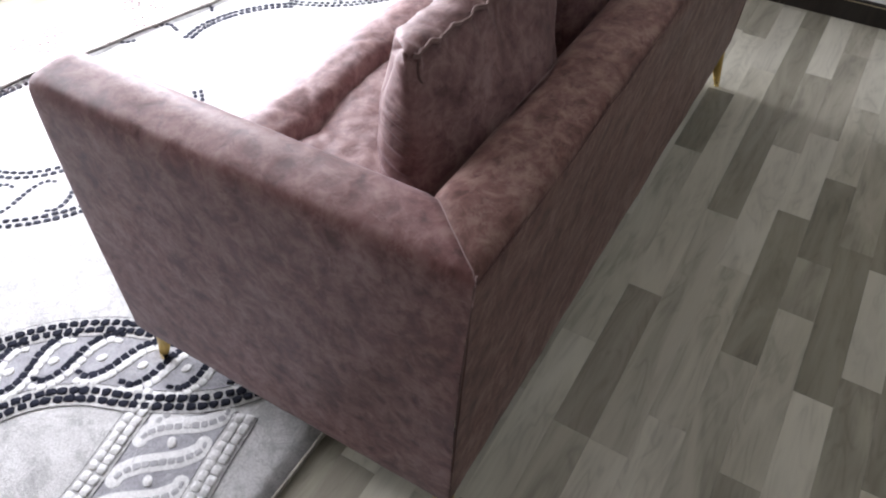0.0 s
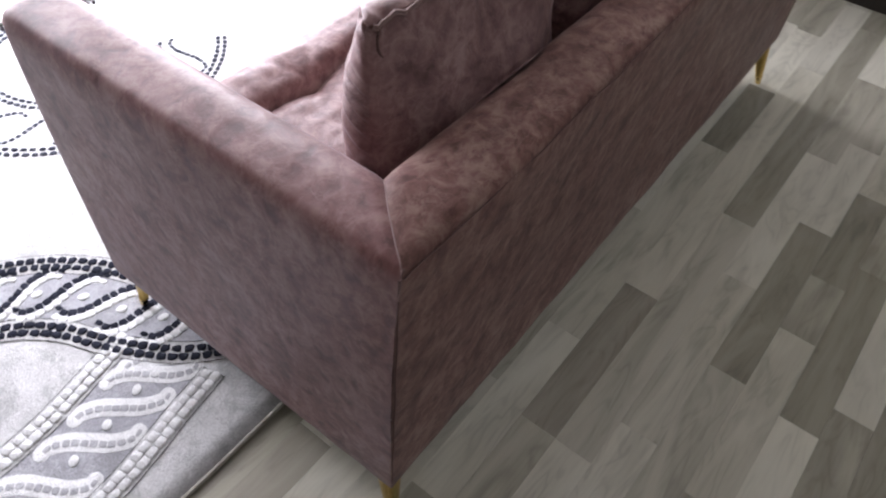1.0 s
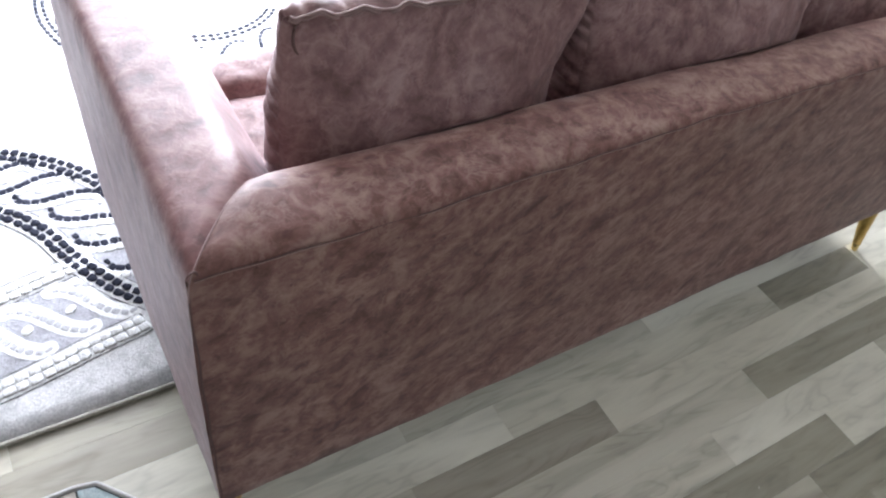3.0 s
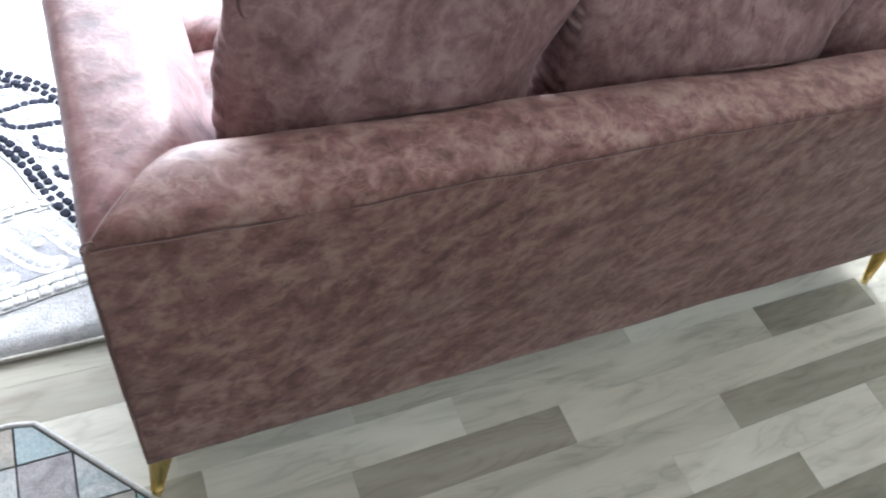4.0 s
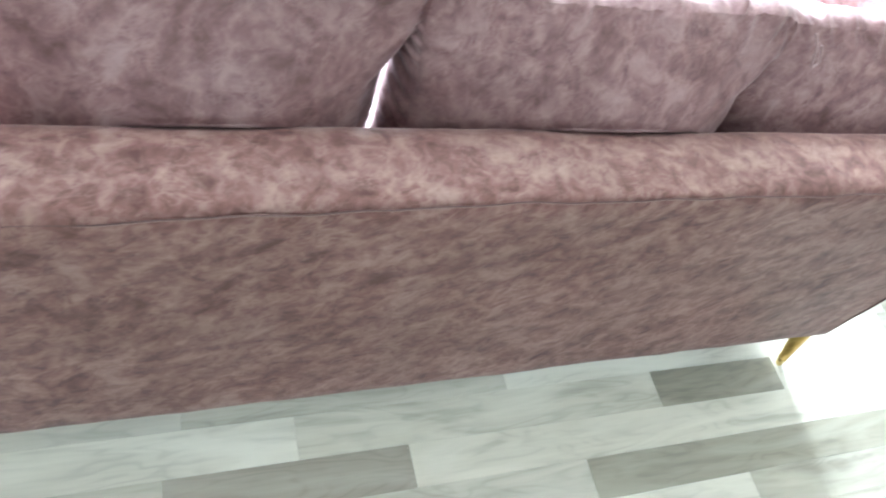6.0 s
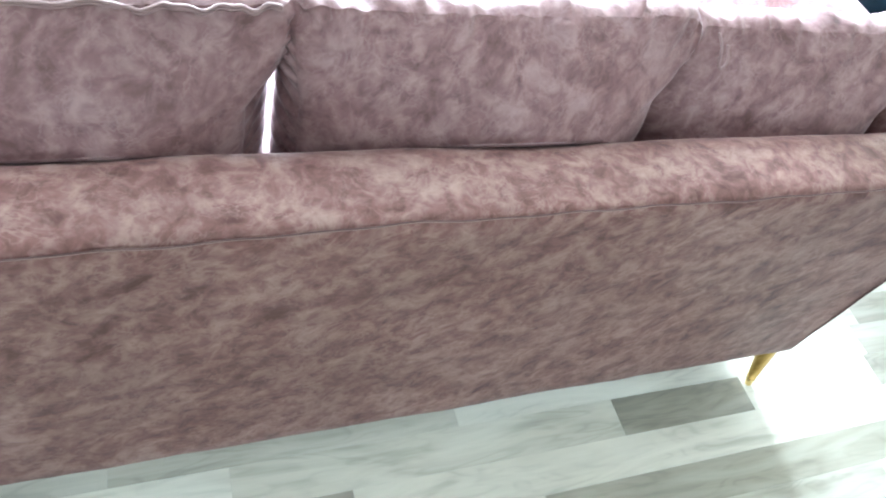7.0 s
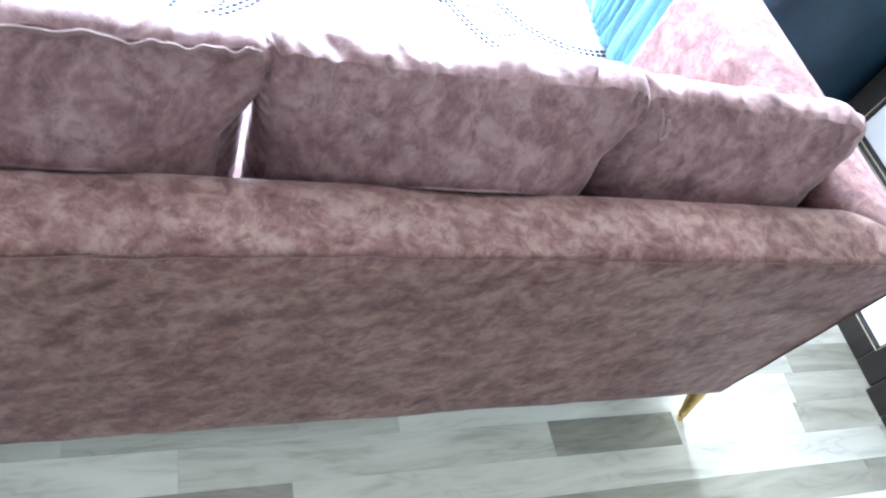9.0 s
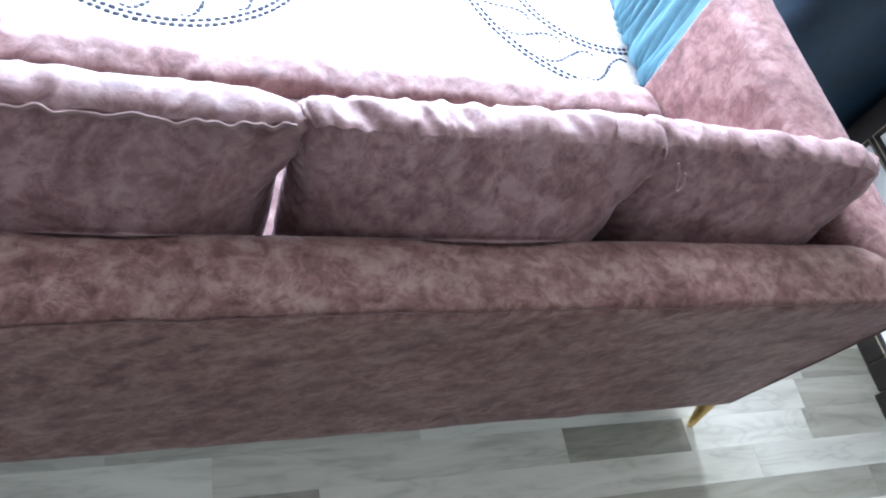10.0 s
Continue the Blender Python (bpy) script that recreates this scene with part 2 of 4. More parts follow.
nt.links.new(ramp(nt, noise_tex(nt, coords(nt), 6, 3), [(0.3, (0.77, 0.77, 0.77)), (0.7, (0.82, 0.82, 0.82))]), b.inputs["Base Color"])
LACQUER = m


def plaster(name, low, high):
    m, nt, b = material(name, 0.85)
    v = coords(nt)
    nt.links.new(ramp(nt, noise_tex(nt, v, 3, 5), [(0.3, low), (0.7, high)]), b.inputs["Base Color"])
    bumped(nt, b, noise_tex(nt, v, 120, 3), 0.15, 0.002)
    return m


WALL = plaster("beige_plaster", (0.27, 0.25, 0.19), (0.32, 0.30, 0.23))
# unseen side wall, kept near and dark to cut light on the sofa
WALL_DEEP = plaster("taupe_plaster", (0.095, 0.080, 0.062), (0.125, 0.108, 0.085))
# unseen rear wall, moved near and pale to bounce light onto the sofa's back
WALL_PALE = plaster("ivory_plaster", (0.55, 0.55, 0.53), (0.61, 0.61, 0.59))
CEIL = plaster("white_ceiling", (0.42, 0.415, 0.40), (0.47, 0.465, 0.45))
FRAME = material("white_window_frame", 0.35, color=(0.78, 0.78, 0.78))[0]
m, nt, b = material("window_glass", 0.0, color=(1, 1, 1))
b.inputs["Transmission Weight"].default_value = 1.0
b.inputs["IOR"].default_value = 1.45
GLASS = m


# ---- helpers for meshes ----
def thing(name, label, category, at=(0, 0, 0), group="", kind=""):
    ob = new(name)
    ob.location = at
    return tagged(ob, label, category, group, kind)


def mesh_part(name, verts, faces, mat, parent=None, label="", smooth=True):
    me = bpy.data.meshes.new(name)
    me.from_pydata([tuple(map(float, v)) for v in verts], [], faces)
    me.validate()
    if smooth:
        me.shade_smooth()
    me.materials.append(mat)
    ob = new(name, me)
    if parent:
        ob.parent = parent
    return tagged(ob, label) if label else ob


def part(name, bm, mat, parent=None, label="", smooth=False):
    bmesh.ops.recalc_face_normals(bm, faces=bm.faces)
    me = bpy.data.meshes.new(name)
    bm.to_mesh(me)
    bm.free()
    if smooth:
        me.shade_smooth()
    me.materials.append(mat)
    ob = new(name, me)
    if parent:
        ob.parent = parent
    return tagged(ob, label) if label else ob


def box(x0, x1, y0, y1, z0, z1, bevel=0.0, segs=2, bm=None):
    bm = bm or bmesh.new()
    made = bmesh.ops.create_cube(bm, size=1)["verts"]
    for v in made:
        v.co = Vector(((x0 + x1) / 2 + v.co.x * (x1 - x0), (y0 + y1) / 2 + v.co.y * (y1 - y0), (z0 + z1) / 2 + v.co.z * (z1 - z0)))
    if bevel:
        edges = list({e for v in made for e in v.link_edges})
        bmesh.ops.bevel(bm, geom=edges, offset=bevel, segments=segs, affect="EDGES", profile=0.5)
    return bm


def grid_faces(nu, nv, close_u=False, close_v=False):
    out = []
    for i in range(nu if close_u else nu - 1):
        for j in range(nv if close_v else nv - 1):
            a, c = i % nu, (i + 1) % nu
            out.append((a * nv + j, c * nv + j, c * nv + (j + 1) % nv, a * nv + (j + 1) % nv))
    return out


def tube(points, radius, sides=8, closed=False):
    """Vertices and faces of a round tube along points."""
    pts = [Vector(p) for p in points]
    n, verts = len(pts), []
    for i, p in enumerate(pts):
        a = pts[(i - 1) % n] if closed or i else p
        c = pts[(i + 1) % n] if closed or i < n - 1 else p
        d = (c - a).normalized()
        up = Vector((0, 0, 1)) if abs(d.z) < 0.9 else Vector((1, 0, 0))
        s = d.cross(up).normalized()
        u = s.cross(d)
        for k in range(sides):
            w = 2 * math.pi * k / sides
            verts.append(p + radius * (math.cos(w) * s + math.sin(w) * u))
    faces = grid_faces(n, sides, closed, True)
    if not closed:
        faces += [tuple(range(sides))[::-1], tuple((n - 1) * sides + k for k in range(sides))]
    return verts, faces


def lathe(rings, sides=24):
    """Rings of (centre x, centre y, z, radius), capped at both ends."""
    verts = [(cx + r * math.cos(2 * math.pi * k / sides), cy + r * math.sin(2 * math.pi * k / sides), z)
             for cx, cy, z, r in rings for k in range(sides)]
    faces = grid_faces(len(rings), sides, False, True)
    faces += [tuple(range(sides))[::-1], tuple((len(rings) - 1) * sides + k for k in range(sides))]
    return verts, faces


def spline(pts, n):
    """n points of a Catmull-Rom curve through pts."""
    p = [Vector(q) for q in pts]
    p = [2 * p[0] - p[1]] + p + [2 * p[-1] - p[-2]]
    out = []
    for i in range(n):
        t = i / (n - 1) * (len(p) - 3)
        k = min(int(t), len(p) - 4)
        f = t - k
        a, b_, c, d = p[k:k + 4]
        out.append(0.5 * ((2 * b_) + (c - a) * f + (2 * a - 5 * b_ + 4 * c - d) * f * f + (3 * b_ - a - 3 * c + d) * f ** 3))
    return out


def wob(x, y, z, s):
    return noise.noise(Vector((x * s, y * s, z * s)))


# ---- the room ----
X0, X1, Y0, Y1, ZC = -2.3, 3.3, -3.4, WIN_Y, 2.80
T = 0.2


def room():
    def wall(name, label, *b6):
        tagged(part(name, box(*b6), {"wall_south": WALL_PALE, "wall_west": WALL_DEEP}[name] if name in ("wall_south", "wall_west") else WALL), label, "wall", kind="structure")
    tagged(part("floor", box(X0, X1, Y0, Y1, -0.15, -0.006), JOINT), "pale limed-oak laminate strip floor", "floor", kind="structure")
    wall("wall_south", "unseen ivory wall behind the sofa, pale to bounce light", X0 - T, X1 + T, Y0 - T, Y0, -0.15, ZC)
    wall("wall_west", "unseen taupe side wall, near and dark to cut bounced light", X0 - T, X0, Y0, Y1, -0.15, ZC)
    wall("wall_east", "plain beige plaster wall behind the dark cabinets", X1, X1 + T, Y0, Y1, -0.15, ZC)
    y = WIN_Y
    (a0, a1, z0, z1), (b0, b1, _, _) = WINDOWS
    bm = box(X0 - T, a0, y, y + T, -0.15, ZC)
    box(a1, b0, y, y + T, -0.15, ZC, bm=bm)
    box(b1, X1 + T, y, y + T, -0.15, ZC, bm=bm)
    for x0, x1 in ((a0, a1), (b0, b1)):
        box(x0, x1, y, y + T, -0.15, z0, bm=bm)
        box(x0, x1, y, y + T, z1, ZC, bm=bm)
    tagged(part("wall_north", bm, WALL), "beige plaster wall with two tall windows", "wall", kind="structure")
    tagged(part("ceiling", box(X0 - T, X1 + T, Y0 - T, Y1 + T, ZC, ZC + 0.15), CEIL), "plain white plaster ceiling", "ceiling", kind="structure")
    for k, (x0, x1, z0, z1) in enumerate(WINDOWS):
        win = thing(f"window_{k + 1}", "tall white-framed window letting in daylight", "window", kind="structure")
        bm = box(x0, x1, y + 0.06, y + 0.12, z0, z0 + 0.06)
        box(x0, x1, y + 0.06, y + 0.12, z1 - 0.06, z1, bm=bm)
        for q in range(3):
            xx = x0 + (x1 - x0 - 0.06) * q / 2
            box(xx, xx + 0.06, y + 0.06, y + 0.12, z0 + 0.06, z1 - 0.06, bm=bm)
        part("window_frame", bm, FRAME, win)
        part("window_sill", box(x0, x1, y - 0.02, y + 0.06, z0, z0 + 0.03, 0.005), FRAME, win)
        for q in range(2):
            w = (x1 - x0 - 0.06) / 2
            p = part("pane", box(x0 + 0.06 + w * q, x0 + w * (q + 1), y + 0.085, y + 0.093, z0 + 0.06, z1 - 0.06), GLASS, win)
            p.visible_shadow = False


room()

# ---- the sofa ----
SX, SD, SB = 2.012, 0.885, 0.160            # length, depth, height of its lower edge
# cross-section from the outside round the top to the inside: offset on the arm, offset on the back, height
PROFILE = [(0.004, 0.006, SB), (0.0, 0.001, SB + 0.012), (-0.001, -0.002, 0.30), (-0.002, -0.007, 0.45), (-0.002, -0.013, 0.60),
           (0.0, -0.020, 0.72), (0.002, -0.026, 0.80), (0.005, -0.028, 0.832), (0.011, -0.024, 0.846), (0.020, -0.015, 0.853),
           (0.036, 0.006, 0.8555), (0.058, 0.032, 0.858), (0.080, 0.058, 0.858), (0.102, 0.080, 0.855), (0.120, 0.098, 0.848),
           (0.134, 0.113, 0.836), (0.142, 0.125, 0.818), (0.146, 0.136, 0.78), (0.147, 0.138, 0.65), (0.147, 0.138, 0.50), (0.147, 0.138, SB)]


def profile_fine():
    """The cross-section with evenly dense points."""
    out = []
    for (a0, b0, z0), (a1, b1, z1) in zip(PROFILE, PROFILE[1:]):
        n = max(1, round(math.dist((a0, b0, z0), (a1, b1, z1)) / 0.03))
        out += [(a0 + (a1 - a0) * k / n, b0 + (b1 - b0) * k / n, z0 + (z1 - z0) * k / n) for k in range(n)]
    return out + [PROFILE[-1]]


def low_edge(x, z):
    """The lower edge rises a little towards the far end."""
    return (-0.017 + 0.0112 * x) * max(0.0, 1 - (z - SB) / 0.5)


def flare(a, z):
    """The far arm leans out a little towards its top."""
    return 0.022 * max(0.0, z - SB) / 0.69 * max(0.0, 1 - a / 0.12)


def swell(a, z):
    """The near arm is stuffed fuller below its inner edge and meets the cushion beside it."""
    f = max(0.0, min(1.0, (0.838 - z) / 0.150))
    return 0.060 * f * f * (3 - 2 * f) if a > 0.13 else 0.0


def ruffle(x, y, z):
    """Soft unevenness of stuffed cloth."""
    return 0.0032 * wob(x, y, z, 5.0) + 0.0016 * wob(x + 7, y, z, 17.0)


def sofa():
    s = thing("sofa", "three-seat sofa in mottled mauve-brown suede on tapered gold legs", "sofa")
    prof = profile_fine()
    m = len(prof)
    # back
    n = 90
    verts = []
    for i in range(n):
        f = i / (n - 1)
        for j, (a, c, z) in enumerate(prof):
            x0, x1 = a, SX - a + flare(a, z)
            x = x0 + (x1 - x0) * f
            edge = min(x - x0, x1 - x)
            dip = 0.004 * math.exp(-(edge / 0.006) ** 2) if z > 0.80 else 0.0
            r = ruffle(x, c, z)
            nrm = -1 if j < m * 0.45 else (1 if j > m * 0.7 else 0)
            wave = 0.003 * math.sin(x * 9 + 1.3) * (1 if 0.80 < z else 0)
            verts.append((x, c + nrm * r, z + low_edge(x, z) - dip + (r + wave * 0.4 if nrm == 0 else 0)))
    faces = grid_faces(n, m)
    mesh_part("backrest", verts, faces, SUEDE, s, "mottled suede back panel with a stitched top edge")
    # arms
    for side in (0, 1):
        n = 56
        rings = []
        for i in range(n):
            f = i / (n - 1)
            row = []
            for j, (a, c, z) in enumerate(prof):
                y = c + (SD - 0.007 - c) * f
                dip = 0.004 * math.exp(-((y - c) / 0.006) ** 2) if z > 0.80 else 0.0
                r = ruffle(a + 3 * side, y, z)
                nrm = -1 if j < m * 0.45 else (1 if j > m * 0.7 else 0)
                row.append([a + nrm * r, y, z - dip + (r if nrm == 0 else 0)])
            rings.append(row)
        if side == 0:
            for row in rings:
                for p in row:
                    p[0] += swell(p[0], p[2])
        for ins, yy in ((0.0008, SD - 0.003), (0.0024, SD - 0.0008), (0.006, SD)):
            row = []
            for a, c, z in prof:
                a += 0.0 if side else swell(a, z)
                row.append([0.073 + (a - 0.073) * (1 - ins / 0.075), yy, 0.51 + (z - 0.51) * (1 - ins / 0.35)])
            rings.append(row)
        verts = [(x if side == 0 else SX - x + flare(x, z), y, z + low_edge(SX * side, z)) for row in rings for x, y, z in row]
        faces = grid_faces(len(rings), m)
        faces.append(tuple((len(rings) - 1) * m + j for j in range(m)))
        if side:
            faces = [f[::-1] for f in faces]
        mesh_part("armrest", verts, faces, SUEDE_ARM, s)
    # seams: along the upper back edge, down the two rear corners, and over the mitres
    def seam_drop(x):
        """The seam sits lower towards the near end."""
        f = min(1.0, max(0.0, (x - 0.25) / 0.65))
        return 1 - f * f * (3 - 2 * f)
    pts = [(x, -0.0262 - 0.0022 * seam_drop(x) + 0.001 * math.sin(x * 31), 0.8455 - 0.0125 * seam_drop(x) + 0.0016 * math.sin(x * 17) + 0.0014 * math.sin(x * 53)) for x in np.linspace(0.012, SX + 0.008, 160)]
    mesh_part("seam", *tube(pts, 0.0011, 6), PIPING, s, "pale stitched seam")
    # a dark tube painted as the shade in the fold above the seam
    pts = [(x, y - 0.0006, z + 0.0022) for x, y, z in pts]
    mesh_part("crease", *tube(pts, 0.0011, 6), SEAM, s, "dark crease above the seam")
    for x in (0.003, SX - 0.003):
        pts = [(x + 0.001 * math.sin(z * 40) + (flare(0, z) if x > 1 else 0.0), 0.004 - 0.030 * (z - SB) / (0.84 - SB) - 0.001, z) for z in np.linspace(SB + 0.016 * (x > 1), 0.84, 40)]
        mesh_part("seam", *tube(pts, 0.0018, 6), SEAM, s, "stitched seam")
    for side in (0, 1):
        pts = []
        for a, c, z in prof[10:]:
            if z > 0.79:
                pts.append((a if side == 0 else SX - a + flare(a, z), c, z - 0.0028))
        mesh_part("seam", *tube(pts, 0.0013, 6), PIPING, s, "stitched mitre seam")
    knot = [(0.0035 + 0.014 * (1 - math.cos(w)) / 2, -0.0285 - 0.0008 + 0.006 * (1 - math.cos(w)) / 2, 0.842 + 0.008 * math.sin(w)) for w in np.linspace(0.4, 4.6, 16)]
    mesh_part("corner_stitch", *tube(knot, 0.0015, 6), SEAM, s, "curled corner stitch")
    # base
    part("base", box(0.10, SX - 0.10, 0.09, SD - 0.03, SB + 0.012, 0.33, 0.01), LINING, s)
    part("front_rail", box(0.149, SX - 0.149, SD - 0.055, SD - 0.02, SB + 0.002, 0.34, 0.012, 3), SUEDE, s)
    # tufted seat
    nx, ny = 210, 130
    buttons = [(0.535, 0.70), (1.006, 0.70), (1.477, 0.70)]
    verts = []
    for i in range(nx):
        x = 0.150 + (SX - 0.300) * i / (nx - 1)
        for j in range(ny):
            y = 0.140 + 0.765 * j / (ny - 1)
            arch = abs(math.sin((x - 0.535) * math.pi / 0.471))
            fold = y - (0.700 + 0.012 * arch)
            # the front roll rises steeply out of the crease, the pads behind it swell towards their middle
            if fold > 0:
                z = 0.525 - 0.040 * math.exp(-fold / 0.011)
            else:
                z = 0.492 + 0.010 * arch * min(1.0, -fold / 0.02 + 0.5) - 0.012 * math.exp(fold / 0.020)
            z -= 0.012 * math.exp(-(fold / 0.004) ** 2)
            for bx, by in buttons:
                d = math.hypot((x - bx), (y - by))
                z -= 0.020 * math.exp(-d / 0.025) + 0.006 * math.exp(-(d / 0.09) ** 2)
                w = math.atan2(y - by, x - bx)
                z -= 0.007 * max(0.0, math.cos(6 * w + 1.3)) ** 3 * math.exp(-d / 0.06) * min(1.0, d / 0.02)
            fr = max(0.0, (y - 0.785) / 0.125)
            z -= 0.15 * (1 - math.sqrt(max(0.0, 1 - fr * fr)))
            ed = min(x - 0.150, SX - 0.150 - x)
            z -= 0.03 * math.exp(-ed / 0.02)
            z += 0.006 * wob(x, y, 1, 9) + 0.003 * wob(x, y, 4, 25)
            verts.append((x, y, z))
    faces = grid_faces(nx, ny)
    base = len(verts)
    for i in range(nx):
        x, y, z = verts[i * ny + ny - 1]
        verts.append((x, y - 0.004, 0.335))
    faces += [(i * ny + ny - 1, (i + 1) * ny + ny - 1, base + i + 1, base + i) for i in range(nx - 1)]
    seat = mesh_part("seat", verts, [f[::-1] for f in faces], SUEDE_LIT, s, "button-tufted suede seat")
    for bx, by in buttons:
        mesh_part("button", *lathe([(bx, by, 0.425, 0.010), (bx, by, 0.433, 0.011), (bx, by, 0.437, 0.007)], 12), SUEDE, seat)
    # legs: tapered gold cones that splay a little, with a bright ferrule
    for tx, ty, ux, uy in ((0.0, 0.0, 0.030, 0.034), (2.0, 0.0, 1.975, 0.034), (0.022, 0.863, 0.045, 0.835), (1.990, 0.863, 1.967, 0.835)):
        z0 = 0.013 if ty > 0.5 else 0.0
        def at(f):
            z = z0 + (SB + low_edge(tx, SB) + 0.012 - z0) * f
            return tx + (ux - tx) * f, ty + (uy - ty) * f, z
        leg = mesh_part("leg", *lathe([(*at(0.17), 0.0120), (*at(0.5), 0.0178), (*at(0.9), 0.0250), (*at(1.0), 0.0265)]), GOLD, s, "tapered gold leg")
        mesh_part("ferrule", *lathe([(*at(0.0), 0.0085), (*at(0.03), 0.0100), (*at(0.155), 0.0128), (*at(0.17), 0.0128)]), BRASS, leg, "polished brass ferrule")
    return s


sofa()


def cushion(x0, x1, lean, seed, corners, wavy, yaw=0.0, fwd=0.0, gather=1.0, top=1.034, tilt=0.0, taper=0.0, side=0.034, belly=0.100, pinch=0.012, draw=0.025, draw_left=0.012):
    """A stuffed back cushion between x0 and x1. corners: width, height and power of the rounding at lower left, lower right, upper left, upper right."""
    w, h = (x1 - x0) / 2, (top - 0.466) / 2
    c = thing("back_cushion", "plump mottled suede back cushion leaning on the sofa back", "cushion", group="back cushions on the sofa")
    n = 136
    rng = random.Random(int(seed * 10))
    pleats, at = [], -w + 0.03
    while at < w - 0.02:
        pleats.append((at, rng.uniform(0.3, 1.0) * (1.0 if rng.random() < 0.6 else -0.6), rng.uniform(0.005, 0.010), rng.uniform(-0.5, 0.5)))
        at += rng.uniform(0.018, 0.075)

    def pleat(s, away):
        """Short gathers that start at the top seam and run out aslant."""
        return sum(f * math.exp(-((s - a - k * away) / r) ** 2) for a, f, r, k in pleats if abs(s - a) < 0.06)

    def outline(u, v, face):
        """The square (u, v) pulled to a rectangle with rounded or cut corners."""
        x, z = u * w, v * h
        low = ((0.03, 0.06, 2.0), (0.03, 0.06, 2.0)) if face > 0 else corners[:2]
        for sx, sz, (rx, rz, pw) in ((-1, -1, low[0]), (1, -1, low[1]), (-1, 1, corners[2]), (1, 1, corners[3])):
            ax, az = 1 - (w - sx * x) / rx, 1 - (h - sz * z) / rz
            if ax > 0 and az > 0:
                f = max(ax, az) / (ax ** pw + az ** pw) ** (1 / pw)
                x, z = sx * (w - rx * (1 - ax * f)), sz * (h - rz * (1 - az * f))
        return x, z

    def depth(u, v, face):
        e = (1 - abs(u) ** 2.1) ** 0.62 * ((1 - v ** 1.7) if v > 0 else (1 - abs(v) ** 2.6) ** 0.70)
        return side + (0.060 if face > 0 else belly) * e

    def rest(p):
        """The stuffing draws in at the lower corners, and its belly lies on the top of the sofa's back."""
        u = max(-1.0, min(1.0, (p.x - (x0 + x1) / 2) / w))
        low = max(0.0, min(1.0, (top - 0.048 - p.z) / 0.100)) ** 1.5
        low *= max(0.0, min(1.0, (0.30 - p.y) / 0.10))
        p.x += (-draw * max(0.0, u - 0.2) / 0.8 + draw_left * max(0.0, -0.4 - u) / 0.6) * low
        if p.y < 0.142:
            bed = 0.866 - 0.034 * max(0.0, (p.y - 0.075) / 0.04) ** 2
            if 0.79 < p.z < bed:
                p.z = bed
            elif p.z <= 0.79:
                p.y = 0.142
        return p

    def wrinkle(u, v, face):
        eu, ev = 1 - abs(u), 1 - abs(v)
        out = 0.0
        for ed, s, k in ((ev * h, u * w, 1.0), (eu * w, v * h, 0.5)):
            amp = max(0.0, wob(s, seed + 3, face, 11) + 0.30)
            ph = s * (105 + 40 * wob(s, seed, 5, 4)) + 5 * wob(s, seed, face, 12) + ed * 30 * wob(s, seed, 9, 5)
            out += k * (0.008 + 0.004 * max(0.0, v)) * (0.65 + 0.5 * gather) * math.sin(ph) * amp * math.exp(-ed / 0.035) * min(1.0, ed / 0.006 + 0.35)
        if v > 0.6:
            out += 0.006 * gather * pleat(u * w, ev * h) * math.exp(-ev * h / 0.030)
        return out + 0.007 * wob(u * w, seed, v * h, 7) + 0.0025 * wob(u * w, seed + 5, v * h, 21)

    verts, idx = [], {}
    for face in (-1, 1):
        for i in range(n + 1):
            for j in range(n + 1):
                u, v = -1 + 2 * i / n, -1 + 2 * j / n
                u, v = math.copysign(abs(u) ** 0.75, u), math.copysign(abs(v) ** 0.75, v)
                x, z = outline(u, v, face)
                x += 0.008 * u * (face > 0)
                # the upper corners stand out as small ears
                ear = 0.005 * max(0.0, abs(u) - 0.86) / 0.14 * max(0.0, v - 0.80) / 0.20
                d = depth(u, v, face) + wrinkle(u, v, face)
                if face > 0:
                    d -= pinch * min(1.0, max(0.0, abs(u) - 0.72) / 0.28) ** 1.5 * min(1.0, max(0.0, v - 0.55) / 0.45) ** 1.5
                verts.append(Vector((x + math.copysign(ear * 0.4, u) + (taper * max(0.0, -u) ** 3 * (0.35 + 0.65 * max(0.0, min(1.0, (v - 0.30) / 0.55))) if face > 0 else 0.0), face * d, z + ear - 0.006 * (1 - u * u) * max(0.0, v) ** 8 - (0.010 * max(0.0, v) ** 3 if face > 0 else 0.0))))
                idx[face, i, j] = len(verts) - 1
    faces = []
    for i in range(n):
        for j in range(n):
            faces.append((idx[-1, i, j], idx[-1, i + 1, j], idx[-1, i + 1, j + 1], idx[-1, i, j + 1]))
            faces.append((idx[1, i, j], idx[1, i, j + 1], idx[1, i + 1, j + 1], idx[1, i + 1, j]))
    rim = [(i, 0) for i in range(n)] + [(n, j) for j in range(n)] + [(i, n) for i in range(n, 0, -1)] + [(0, j) for j in range(n, 0, -1)]
    # the side panel, gathered between the two faces; its own edge vertices keep the seam crisp
    rows, belt = 8, {}
    for q, (i, j) in enumerate(rim):
        a, b_ = verts[idx[-1, i, j]], verts[idx[1, i, j]]
        out = Vector((a.x / w, 0, a.z / h)).normalized()
        run = (a.x + a.z) * 1.0
        for k in range(rows + 1):
            f = k / rows
            g = 1 - (2 * f - 1) ** 2
            if i in (0, n):
                ph = run * 215 - f * 5.0 + 9 * wob(run, seed, 0, 8)
